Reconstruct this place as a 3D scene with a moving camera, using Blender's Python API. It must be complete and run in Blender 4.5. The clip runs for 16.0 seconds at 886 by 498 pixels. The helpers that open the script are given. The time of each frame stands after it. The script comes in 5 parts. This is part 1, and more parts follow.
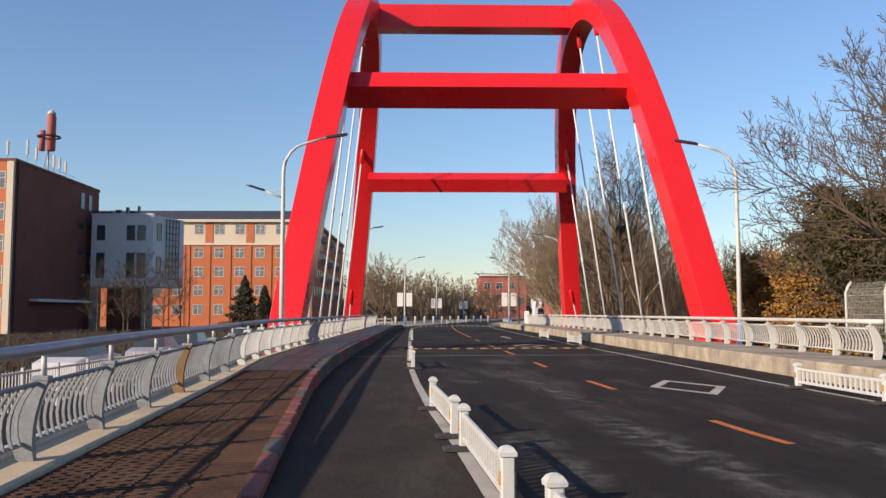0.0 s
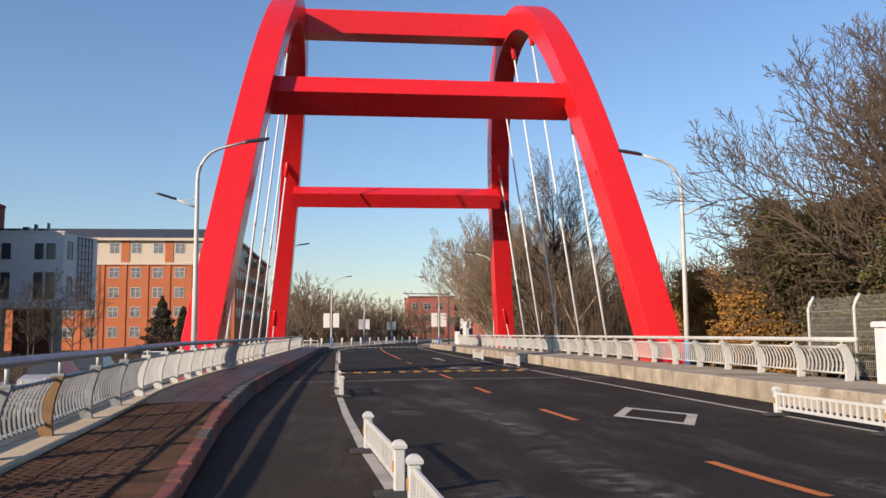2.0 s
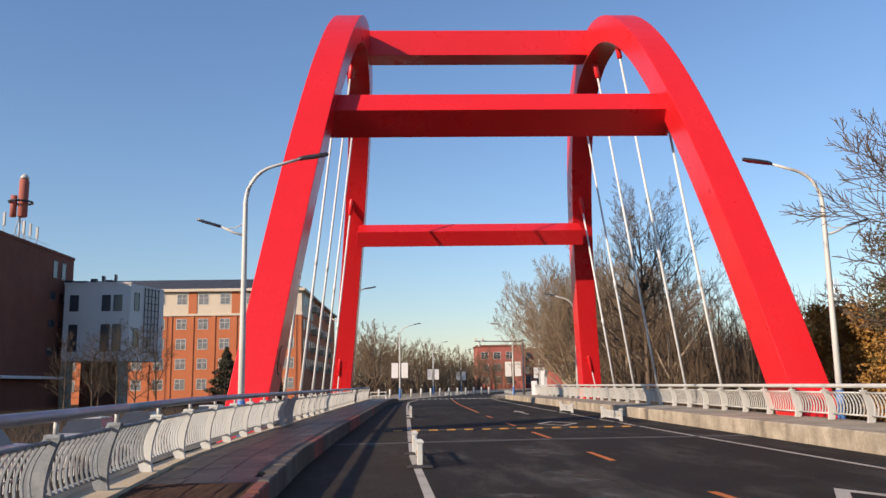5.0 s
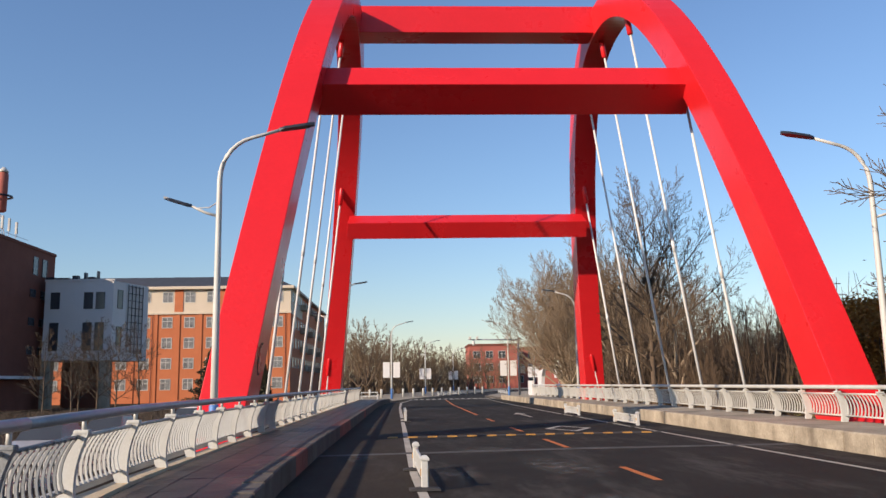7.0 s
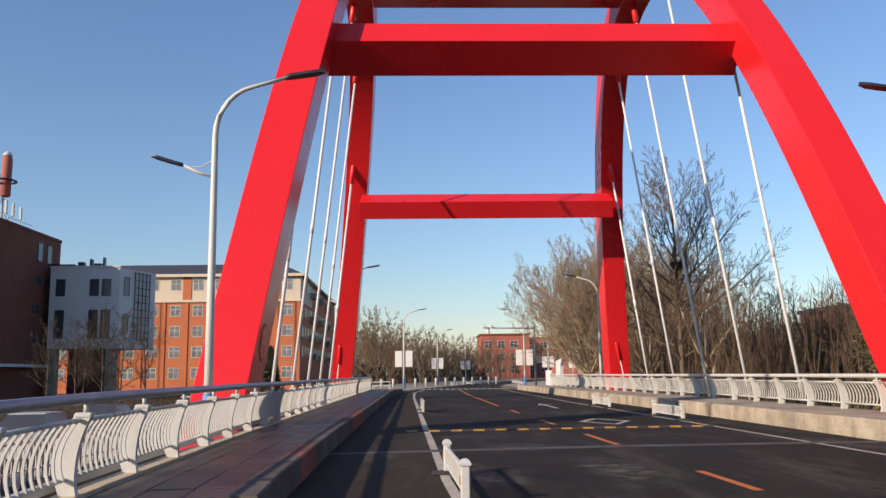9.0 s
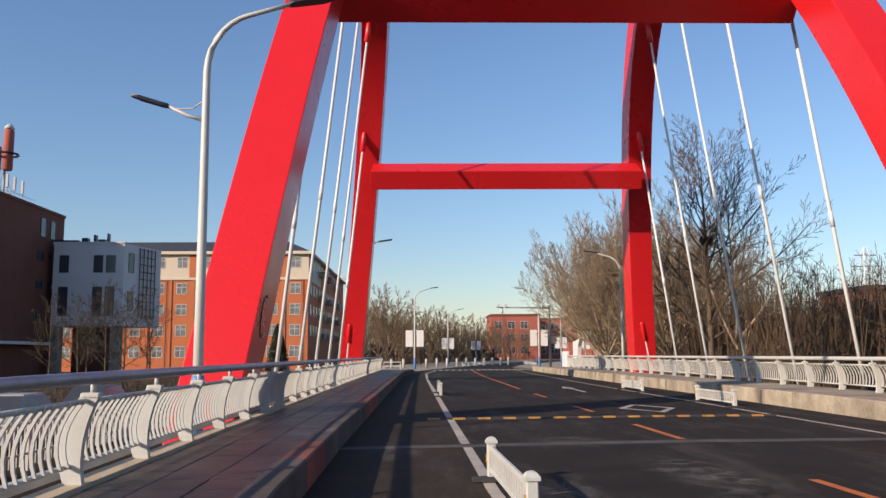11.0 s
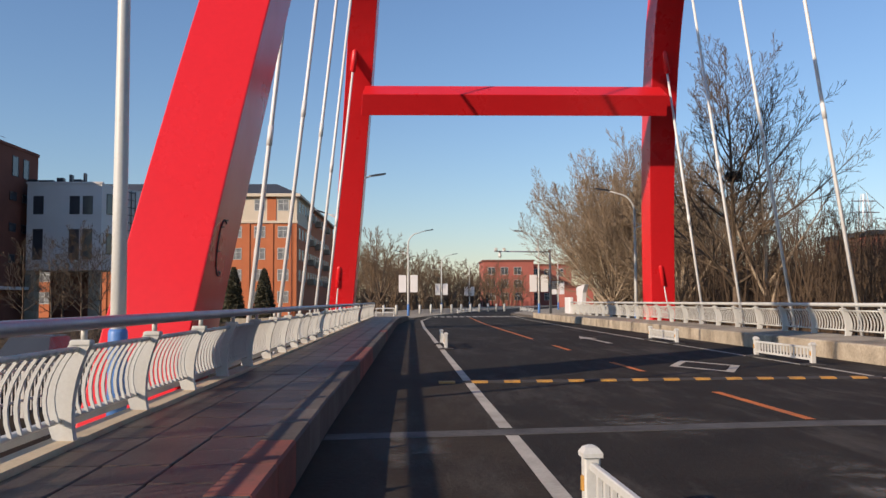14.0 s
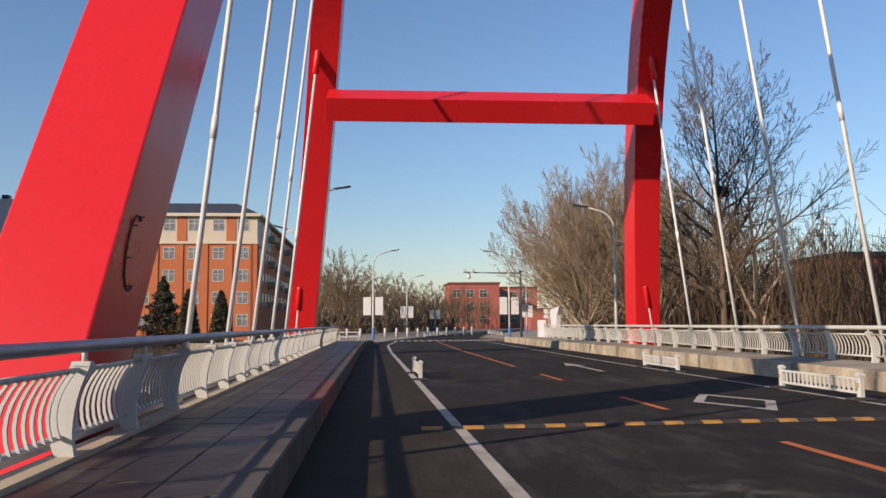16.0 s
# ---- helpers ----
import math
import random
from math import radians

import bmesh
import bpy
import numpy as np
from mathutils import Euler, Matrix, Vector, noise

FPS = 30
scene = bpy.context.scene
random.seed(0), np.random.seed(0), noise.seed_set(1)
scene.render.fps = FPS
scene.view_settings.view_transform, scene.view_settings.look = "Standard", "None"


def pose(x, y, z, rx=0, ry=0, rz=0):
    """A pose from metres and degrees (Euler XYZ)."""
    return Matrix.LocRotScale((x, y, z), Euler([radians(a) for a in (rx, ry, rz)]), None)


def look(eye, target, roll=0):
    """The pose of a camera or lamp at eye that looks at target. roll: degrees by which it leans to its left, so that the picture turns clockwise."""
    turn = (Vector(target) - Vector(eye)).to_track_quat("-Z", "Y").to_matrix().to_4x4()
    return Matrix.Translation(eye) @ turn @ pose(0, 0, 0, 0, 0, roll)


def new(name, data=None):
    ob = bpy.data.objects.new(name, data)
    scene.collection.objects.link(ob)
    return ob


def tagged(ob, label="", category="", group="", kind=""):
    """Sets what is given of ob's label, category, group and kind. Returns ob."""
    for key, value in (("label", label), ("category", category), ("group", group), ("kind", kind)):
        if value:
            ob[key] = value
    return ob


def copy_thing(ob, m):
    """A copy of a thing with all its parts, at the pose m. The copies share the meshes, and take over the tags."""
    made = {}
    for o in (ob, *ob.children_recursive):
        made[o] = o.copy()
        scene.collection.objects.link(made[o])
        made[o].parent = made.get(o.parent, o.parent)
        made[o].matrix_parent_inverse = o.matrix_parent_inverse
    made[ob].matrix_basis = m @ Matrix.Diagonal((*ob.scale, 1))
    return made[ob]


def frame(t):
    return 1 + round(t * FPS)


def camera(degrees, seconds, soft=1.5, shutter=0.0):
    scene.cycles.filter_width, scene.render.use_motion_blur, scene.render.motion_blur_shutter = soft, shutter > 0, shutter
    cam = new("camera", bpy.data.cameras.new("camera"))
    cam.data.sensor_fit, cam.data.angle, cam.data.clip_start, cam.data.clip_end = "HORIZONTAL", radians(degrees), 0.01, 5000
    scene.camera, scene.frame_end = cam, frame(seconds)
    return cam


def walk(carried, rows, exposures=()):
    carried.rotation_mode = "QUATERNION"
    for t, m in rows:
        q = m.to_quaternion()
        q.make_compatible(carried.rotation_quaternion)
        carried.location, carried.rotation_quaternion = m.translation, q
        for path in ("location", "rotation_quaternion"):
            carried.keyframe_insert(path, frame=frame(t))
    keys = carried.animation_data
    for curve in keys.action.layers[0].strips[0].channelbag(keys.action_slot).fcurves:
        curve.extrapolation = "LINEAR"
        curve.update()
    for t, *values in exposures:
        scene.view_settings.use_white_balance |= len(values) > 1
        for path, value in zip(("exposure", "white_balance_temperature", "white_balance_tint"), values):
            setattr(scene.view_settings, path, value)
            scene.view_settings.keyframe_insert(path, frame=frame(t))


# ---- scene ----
cam = camera(56.2, 16.0)
PATH = [
    (0, (0.825, 1.11, 1.583), (0.877, 3.103, 1.736), -0.1),
    (0.5, (0.83, 1.547, 1.581), (0.929, 3.536, 1.769), -0.3),
    (1, (0.791, 2.029, 1.587), (0.97, 4.011, 1.792), -1.2),
    (1.5, (0.787, 2.863, 1.572), (1.0, 4.84, 1.784), -0.6),
    (2, (0.746, 3.524, 1.57), (0.973, 5.501, 1.772), -0.5),
    (2.5, (0.737, 4.372, 1.547), (0.927, 6.354, 1.733), -0.4),
    (3, (0.727, 5.06, 1.551), (0.908, 7.043, 1.736), -0.4),
    (3.5, (0.748, 5.922, 1.561), (0.952, 7.899, 1.786), -0.9),
    (4, (0.707, 6.739, 1.574), (0.861, 8.715, 1.839), -1.2),
    (4.5, (0.66, 7.523, 1.561), (0.768, 9.496, 1.871), -1.1),
    (4.7, (0.602, 7.881, 1.549), (0.672, 9.854, 1.872), -1.0),
    (6.8, (0.324, 11.228, 1.679), (0.412, 13.201, 1.99), -0.3),
    (7, (0.315, 11.436, 1.627), (0.408, 13.408, 1.947), -1.0),
    (7.5, (0.237, 12.172, 1.612), (0.335, 14.142, 1.942), -1.3),
    (8, (0.139, 12.92, 1.571), (0.235, 14.89, 1.903), -0.8),
    (8.5, (0.096, 13.655, 1.56), (0.203, 15.628, 1.874), -0.8),
    (9, (0.008, 14.361, 1.551), (0.077, 16.338, 1.849), -0.8),
    (9.2, (-0.067, 14.632, 1.545), (0.006, 16.609, 1.841), -0.8),
    (11.3, (-0.409, 17.726, 1.552), (-0.362, 19.712, 1.787), -0.4),
    (11.5, (-0.463, 18.074, 1.529), (-0.406, 20.06, 1.754), -0.7),
    (12, (-0.536, 18.835, 1.533), (-0.478, 20.822, 1.756), -0.3),
    (12.5, (-0.612, 19.679, 1.522), (-0.543, 21.667, 1.726), -0.5),
    (13, (-0.65, 20.382, 1.526), (-0.59, 22.373, 1.707), -0.4),
    (13.5, (-0.666, 21.123, 1.531), (-0.577, 23.115, 1.693), -0.6),
    (14, (-0.722, 21.921, 1.535), (-0.65, 23.915, 1.659), -0.3),
    (14.5, (-0.764, 22.781, 1.531), (-0.68, 24.775, 1.648), -0.9),
    (15, (-0.836, 23.622, 1.525), (-0.762, 25.616, 1.651), -0.9),
    (15.5, (-0.856, 24.453, 1.526), (-0.718, 26.441, 1.7), -1.2),
    (16, (-0.905, 25.214, 1.536), (-0.745, 27.2, 1.715), -0.4),
]
walk(cam, [(t, look(eye, target, roll)) for t, eye, target, roll in PATH], [(0.0, 0.33, 6500, 20), (9.0, 0.30, 6500, 20), (16.0, 0.14, 6500, 20)])

# ---- light ----
SUN_EL, SUN_DX, SUN_DY = radians(21.6), -0.814, -0.580      # low winter sun, behind and to the left
world = bpy.data.worlds.new("sky")
scene.world = world
world.use_nodes = True
wn = world.node_tree.nodes
sky = wn.new("ShaderNodeTexSky")
sky.sky_type, sky.sun_disc = "NISHITA", False
sky.sun_elevation, sky.sun_rotation = SUN_EL, math.atan2(SUN_DX, SUN_DY)
sky.air_density, sky.dust_density, sky.ozone_density = 1.35, 0.2, 5.5
wn["Background"].inputs["Strength"].default_value = 0.122
world.node_tree.links.new(sky.outputs["Color"], wn["Background"].inputs["Color"])
sun = new("sun", bpy.data.lights.new("sun", "SUN"))
sun.data.energy, sun.data.angle, sun.data.color = 4.9, radians(0.6), (1.0, 0.84, 0.62)
sun.matrix_world = look((SUN_DX * 90, SUN_DY * 90, 90 * math.tan(SUN_EL)), (0, 0, 0))


# ---- materials ----
def mat(name, a, b=None, rough=0.7, metal=0.0, scale=3.0, fine=60.0, bump=0.15, stretch=(1, 1, 1), vary=0.0, grime=0.0, detail=6, spec=0.5, streak=None):
    """Paint or stone: two tones mixed by coarse and fine noise in world space, fine relief, and a shift of tone per piece."""
    m = bpy.data.materials.new(name)
    m.use_nodes = True
    nt, nd = m.node_tree, m.node_tree.nodes
    p = nd["Principled BSDF"]
    p.inputs["Metallic"].default_value = metal
    p.inputs["Specular IOR Level"].default_value = spec
    geo = nd.new("ShaderNodeNewGeometry")
    mp = nd.new("ShaderNodeMapping")
    mp.inputs["Scale"].default_value = stretch
    nt.links.new(geo.outputs["Position"], mp.inputs["Vector"])
    big, small = nd.new("ShaderNodeTexNoise"), nd.new("ShaderNodeTexNoise")
    for n, s in ((big, scale), (small, fine)):
        n.inputs["Scale"].default_value, n.inputs["Detail"].default_value = s, detail
        n.inputs["Roughness"].default_value = 0.62
        nt.links.new(mp.outputs["Vector"], n.inputs["Vector"])
    add = nd.new("ShaderNodeMath")
    add.operation = "MULTIPLY_ADD"
    add.inputs[1].default_value = 0.45
    nt.links.new(small.outputs["Fac"], add.inputs[0])
    half = nd.new("ShaderNodeMath")
    half.operation = "MULTIPLY"
    half.inputs[1].default_value = 0.6
    nt.links.new(big.outputs["Fac"], half.inputs[0])
    nt.links.new(half.outputs[0], add.inputs[2])
    ramp = nd.new("ShaderNodeMapRange")
    ramp.inputs["From Min"].default_value, ramp.inputs["From Max"].default_value = 0.36, 0.69
    nt.links.new(add.outputs[0], ramp.inputs["Value"])
    mix = nd.new("ShaderNodeMix")
    mix.data_type = "RGBA"
    mix.inputs["A"].default_value = (*a, 1)
    mix.inputs["B"].default_value = (*(b or [c * 0.8 for c in a]), 1)
    nt.links.new(ramp.outputs["Result"], mix.inputs["Factor"])
    col = mix.outputs["Result"]
    if vary:
        info, hsv, mr = nd.new("ShaderNodeObjectInfo"), nd.new("ShaderNodeHueSaturation"), nd.new("ShaderNodeMapRange")
        mr.inputs["To Min"].default_value, mr.inputs["To Max"].default_value = 1 - vary, 1 + vary
        nt.links.new(info.outputs["Random"], mr.inputs["Value"])
        nt.links.new(mr.outputs["Result"], hsv.inputs["Value"])
        nt.links.new(col, hsv.inputs["Color"])
        col = hsv.outputs["Color"]
    if grime:
        dirt = nd.new("ShaderNodeTexNoise")
        dirt.inputs["Scale"].default_value, dirt.inputs["Detail"].default_value = scale * 0.7, 8
        md = nd.new("ShaderNodeMapping")
        md.inputs["Scale"].default_value, md.inputs["Location"].default_value = (1, 1, 0.35), (7, 3, 1)
        nt.links.new(geo.outputs["Position"], md.inputs["Vector"])
        nt.links.new(md.outputs["Vector"], dirt.inputs["Vector"])
        dr = nd.new("ShaderNodeMapRange")
        dr.inputs["From Min"].default_value, dr.inputs["From Max"].default_value = 0.52, 0.72
        dr.inputs["To Max"].default_value = grime
        nt.links.new(dirt.outputs["Fac"], dr.inputs["Value"])
        dm = nd.new("ShaderNodeMix")
        dm.data_type = "RGBA"
        dm.inputs["B"].default_value = (0.07, 0.05, 0.035, 1)
        nt.links.new(dr.outputs["Result"], dm.inputs["Factor"])
        nt.links.new(col, dm.inputs["A"])
        col = dm.outputs["Result"]
    if streak:
        # pale dust drawn out along the lanes
        st, sm, sr, sx = nd.new("ShaderNodeTexNoise"), nd.new("ShaderNodeMapping"), nd.new("ShaderNodeMapRange"), nd.new("ShaderNodeMix")
        sm.inputs["Scale"].default_value, sm.inputs["Location"].default_value = (0.75, 0.16, 1), (3.1, 1.7, 0)
        sm.inputs["Rotation"].default_value = (0, 0, 0.1)
        st.inputs["Scale"].default_value, st.inputs["Detail"].default_value, st.inputs["Roughness"].default_value = 1.0, 12, 0.82
        sr.inputs["From Min"].default_value, sr.inputs["From Max"].default_value, sr.inputs["To Max"].default_value = 0.50, 0.70, 0.45
        sx.data_type = "RGBA"
        sx.inputs["B"].default_value = (*streak, 1)
        nt.links.new(geo.outputs["Position"], sm.inputs["Vector"])
        nt.links.new(sm.outputs["Vector"], st.inputs["Vector"])
        nt.links.new(st.outputs["Fac"], sr.inputs["Value"])
        nt.links.new(sr.outputs["Result"], sx.inputs["Factor"])
        nt.links.new(col, sx.inputs["A"])
        col = sx.outputs["Result"]
    nt.links.new(col, p.inputs["Base Color"])
    rr = nd.new("ShaderNodeMapRange")
    rr.inputs["To Min"].default_value, rr.inputs["To Max"].default_value = max(rough - 0.12, 0.03), min(rough + 0.12, 1)
    nt.links.new(big.outputs["Fac"], rr.inputs["Value"])
    nt.links.new(rr.outputs["Result"], p.inputs["Roughness"])
    if bump:
        bn = nd.new("ShaderNodeBump")
        bn.inputs["Strength"].default_value, bn.inputs["Distance"].default_value = bump, 0.02
        nt.links.new(small.outputs["Fac"], bn.inputs["Height"])
        nt.links.new(bn.outputs["Normal"], p.inputs["Normal"])
    return m


RED = mat("red_paint", (0.696, 0.02, 0.0235), (0.6264, 0.0157, 0.0191), rough=0.3, spec=0.4, scale=0.5, fine=9, bump=0.03)
WHITE = mat("white_paint", (0.5742, 0.5829, 0.5481), (0.4698, 0.4698, 0.435), rough=0.45, scale=1.5, fine=30, bump=0.05, grime=0.25)
GREYPAINT = mat("grey_worn_paint", (0.2871, 0.3045, 0.3132), (0.1392, 0.1566, 0.1653), rough=0.5, scale=2.5, fine=30, bump=0.08, grime=0.6)
RUST = mat("rusted_yellow", (0.261, 0.1479, 0.0522), (0.1392, 0.0783, 0.0348), rough=0.7, scale=5, bump=0.2)
STEEL = mat("brushed_grey_tube", (0.3654, 0.3828, 0.4089), (0.2436, 0.261, 0.2871), rough=0.42, metal=0.4, scale=2, fine=40, bump=0.05)
CABLE = mat("white_cable_sheath", (0.7134, 0.7134, 0.696), (0.6264, 0.6264, 0.609), rough=0.4, scale=3, bump=0.02)
ASPHALT = mat("asphalt", (0.016, 0.0138, 0.0115), (0.037, 0.032, 0.026), rough=0.85, scale=0.9, fine=16, bump=0.6, spec=0.12, streak=(0.16, 0.145, 0.125))
ASPHALT_OLD = mat("worn_asphalt", (0.024, 0.0185, 0.014), (0.052, 0.042, 0.031), rough=0.88, scale=0.8, fine=16, bump=0.6, spec=0.12, streak=(0.11, 0.10, 0.085))
JOINT = mat("concrete_joint", (0.1305, 0.1261, 0.1218), (0.0435, 0.0435, 0.0435), rough=0.9, scale=1.5, fine=25, bump=0.3, spec=0.2)
CONC = mat("pale_concrete", (0.435, 0.3828, 0.2958), (0.2262, 0.1958, 0.1479), rough=0.9, spec=0.2, scale=0.9, fine=25, bump=0.35, grime=0.5)
LEDGE = mat("cream_ledge", (0.609, 0.4959, 0.3306), (0.435, 0.348, 0.2262), rough=0.9, scale=1.2, fine=30, bump=0.3, grime=0.35)
KERBWALL = mat("kerb_wall_stone", (0.4872, 0.4176, 0.3132), (0.2349, 0.2001, 0.1479), rough=0.9, spec=0.2, scale=1.6, fine=18, bump=0.35, vary=0.12, grime=0.6)
SLAB = mat("grey_paver", (0.0713, 0.0522, 0.0418), (0.0226, 0.0183, 0.0157), rough=0.48, spec=0.35, scale=1.1, fine=22, bump=0.7, vary=0.25, grime=0.4)
PAVER = mat("brown_ribbed_paver", (0.1087, 0.0592, 0.0374), (0.0522, 0.0296, 0.02), rough=0.85, spec=0.2, scale=1.6, fine=40, bump=0.5, vary=0.2, grime=0.4)
KERB = mat("grey_kerb_stone", (0.1479, 0.1288, 0.1114), (0.0783, 0.0679, 0.0592), rough=0.85, spec=0.2, scale=1.4, fine=30, bump=0.3, vary=0.15, grime=0.5)
KERBRED = mat("faded_red_kerb_paint", (0.30, 0.085, 0.062), (0.15, 0.075, 0.06), rough=0.8, spec=0.2, scale=1.8, fine=30, bump=0.25, vary=0.15, grime=0.45)
LINE = mat("road_line_white", (0.522, 0.4785, 0.3915), (0.348, 0.3219, 0.2697), rough=0.8, scale=1.5, fine=28, bump=0.3, grime=0.4)
ORANGE = mat("road_line_orange", (0.6264, 0.174, 0.0218), (0.4176, 0.1131, 0.0218), rough=0.75, scale=2, fine=28, bump=0.3, grime=0.3)
YELLOW = mat("yellow_plastic", (0.5742, 0.2871, 0.0435), (0.2958, 0.1653, 0.0435), rough=0.6, scale=5, fine=30, bump=0.2, grime=0.5)
BLACK = mat("black_rubber", (0.025, 0.025, 0.026), (0.045, 0.042, 0.04), rough=0.8, scale=4, bump=0.2)
BLUE = mat("blue_paint", (0.087, 0.2262, 0.5394), (0.0696, 0.174, 0.4176), rough=0.45, scale=2, bump=0.03)
LAMPHEAD = mat("dark_lamp_housing", (0.0435, 0.0522, 0.0653), (0.0261, 0.0305, 0.0391), rough=0.4, metal=0.3, scale=4, bump=0.02)
SOIL = mat("dry_grass_ground", (0.055, 0.041, 0.026), (0.024, 0.019, 0.013), rough=0.98, spec=0.1, scale=0.15, fine=6, bump=0.6)
BRICK = mat("orange_brick", (0.5046, 0.161, 0.0653), (0.4263, 0.1305, 0.0522), rough=0.9, scale=0.4, fine=8, bump=0.15)
# dark brick; its tone also carries the shade of walls turned from the sun
BRICKDK = mat("dark_and_shaded_brick", (0.20, 0.078, 0.055), (0.14, 0.056, 0.042), rough=0.9, spec=0.2, scale=0.3, fine=8, bump=0.1)
BRICKFAR = mat("far_red_brick", (0.4002, 0.1218, 0.087), (0.3306, 0.0957, 0.074), rough=0.9, scale=0.3, fine=8, bump=0.1)
CREAM = mat("cream_render", (0.6264, 0.5394, 0.4176), (0.5568, 0.4785, 0.3654), rough=0.9, scale=0.4, fine=10, bump=0.1)
PLASTER = mat("white_render", (0.64, 0.63, 0.62), (0.55, 0.545, 0.54), rough=0.9, scale=0.35, fine=10, bump=0.1)
SLATE = mat("dark_roof_slate", (0.0478, 0.0566, 0.074), (0.0348, 0.0409, 0.0522), rough=0.7, scale=0.6, fine=8, bump=0.2)
CURTAIN = mat("curtained_window_glass", (0.30, 0.31, 0.31), (0.07, 0.075, 0.08), rough=0.2, scale=0.9, fine=3, bump=0.0)
GLASS = mat("dark_window_glass", (0.055, 0.065, 0.075), (0.035, 0.04, 0.05), rough=0.15, scale=0.8, bump=0.0)
BARK = mat("grey_brown_bark", (0.1392, 0.1001, 0.0679), (0.087, 0.0609, 0.0418), rough=0.95, scale=4, fine=40, bump=0.4)
BRUSH = mat("brown_brushwood", (0.0957, 0.0609, 0.0348), (0.0478, 0.0322, 0.02), rough=0.95, scale=0.5, fine=6, bump=0.0)
DARKTWIG = mat("dark_twigs", (0.087, 0.0626, 0.0418), (0.0522, 0.0383, 0.0261), rough=0.95, scale=0.8, fine=10, bump=0.0)
TWIG = mat("brown_twigs", (0.1827, 0.1261, 0.074), (0.1131, 0.0766, 0.0452), rough=0.95, scale=0.8, fine=10, bump=0.0)
MIDTWIG = mat("grey_brown_twigs", (0.125, 0.09, 0.058), (0.075, 0.054, 0.036), rough=0.95, scale=0.8, fine=10, bump=0.0)
PALETWIG = mat("pale_brown_twigs", (0.2784, 0.2044, 0.1305), (0.174, 0.1261, 0.08), rough=0.95, scale=0.8, fine=10, bump=0.0)
PALEBARK = mat("pale_poplar_bark", (0.4002, 0.3219, 0.2262), (0.261, 0.2001, 0.1392), rough=0.95, scale=3, fine=30, bump=0.3)
OLIVE = mat("olive_leaves", (0.115, 0.098, 0.026), (0.045, 0.044, 0.014), rough=0.7, scale=0.9, fine=6, bump=0.0)
GOLD = mat("golden_dry_leaves", (0.42, 0.20, 0.035), (0.17, 0.10, 0.025), rough=0.75, scale=0.9, fine=6, bump=0.0)
CONIFER = mat("dark_conifer_needles", (0.0305, 0.0313, 0.0157), (0.0609, 0.0539, 0.0261), rough=0.8, scale=1.2, fine=9, bump=0.0)
BOARD = mat("white_sign_board", (0.696, 0.6873, 0.6699), (0.6438, 0.6351, 0.6177), rough=0.5, scale=1, bump=0.0)
GALV = mat("galvanised_wire", (0.435, 0.435, 0.4002), (0.348, 0.348, 0.3132), rough=0.5, metal=0.5, scale=4, bump=0.0)
CARPAINT = [mat(n, c, rough=0.3, scale=1, bump=0.0) for n, c in (("white_car_paint", (0.7, 0.7, 0.7)), ("silver_car_paint", (0.4, 0.42, 0.44)), ("dark_car_paint", (0.05, 0.05, 0.06)))]


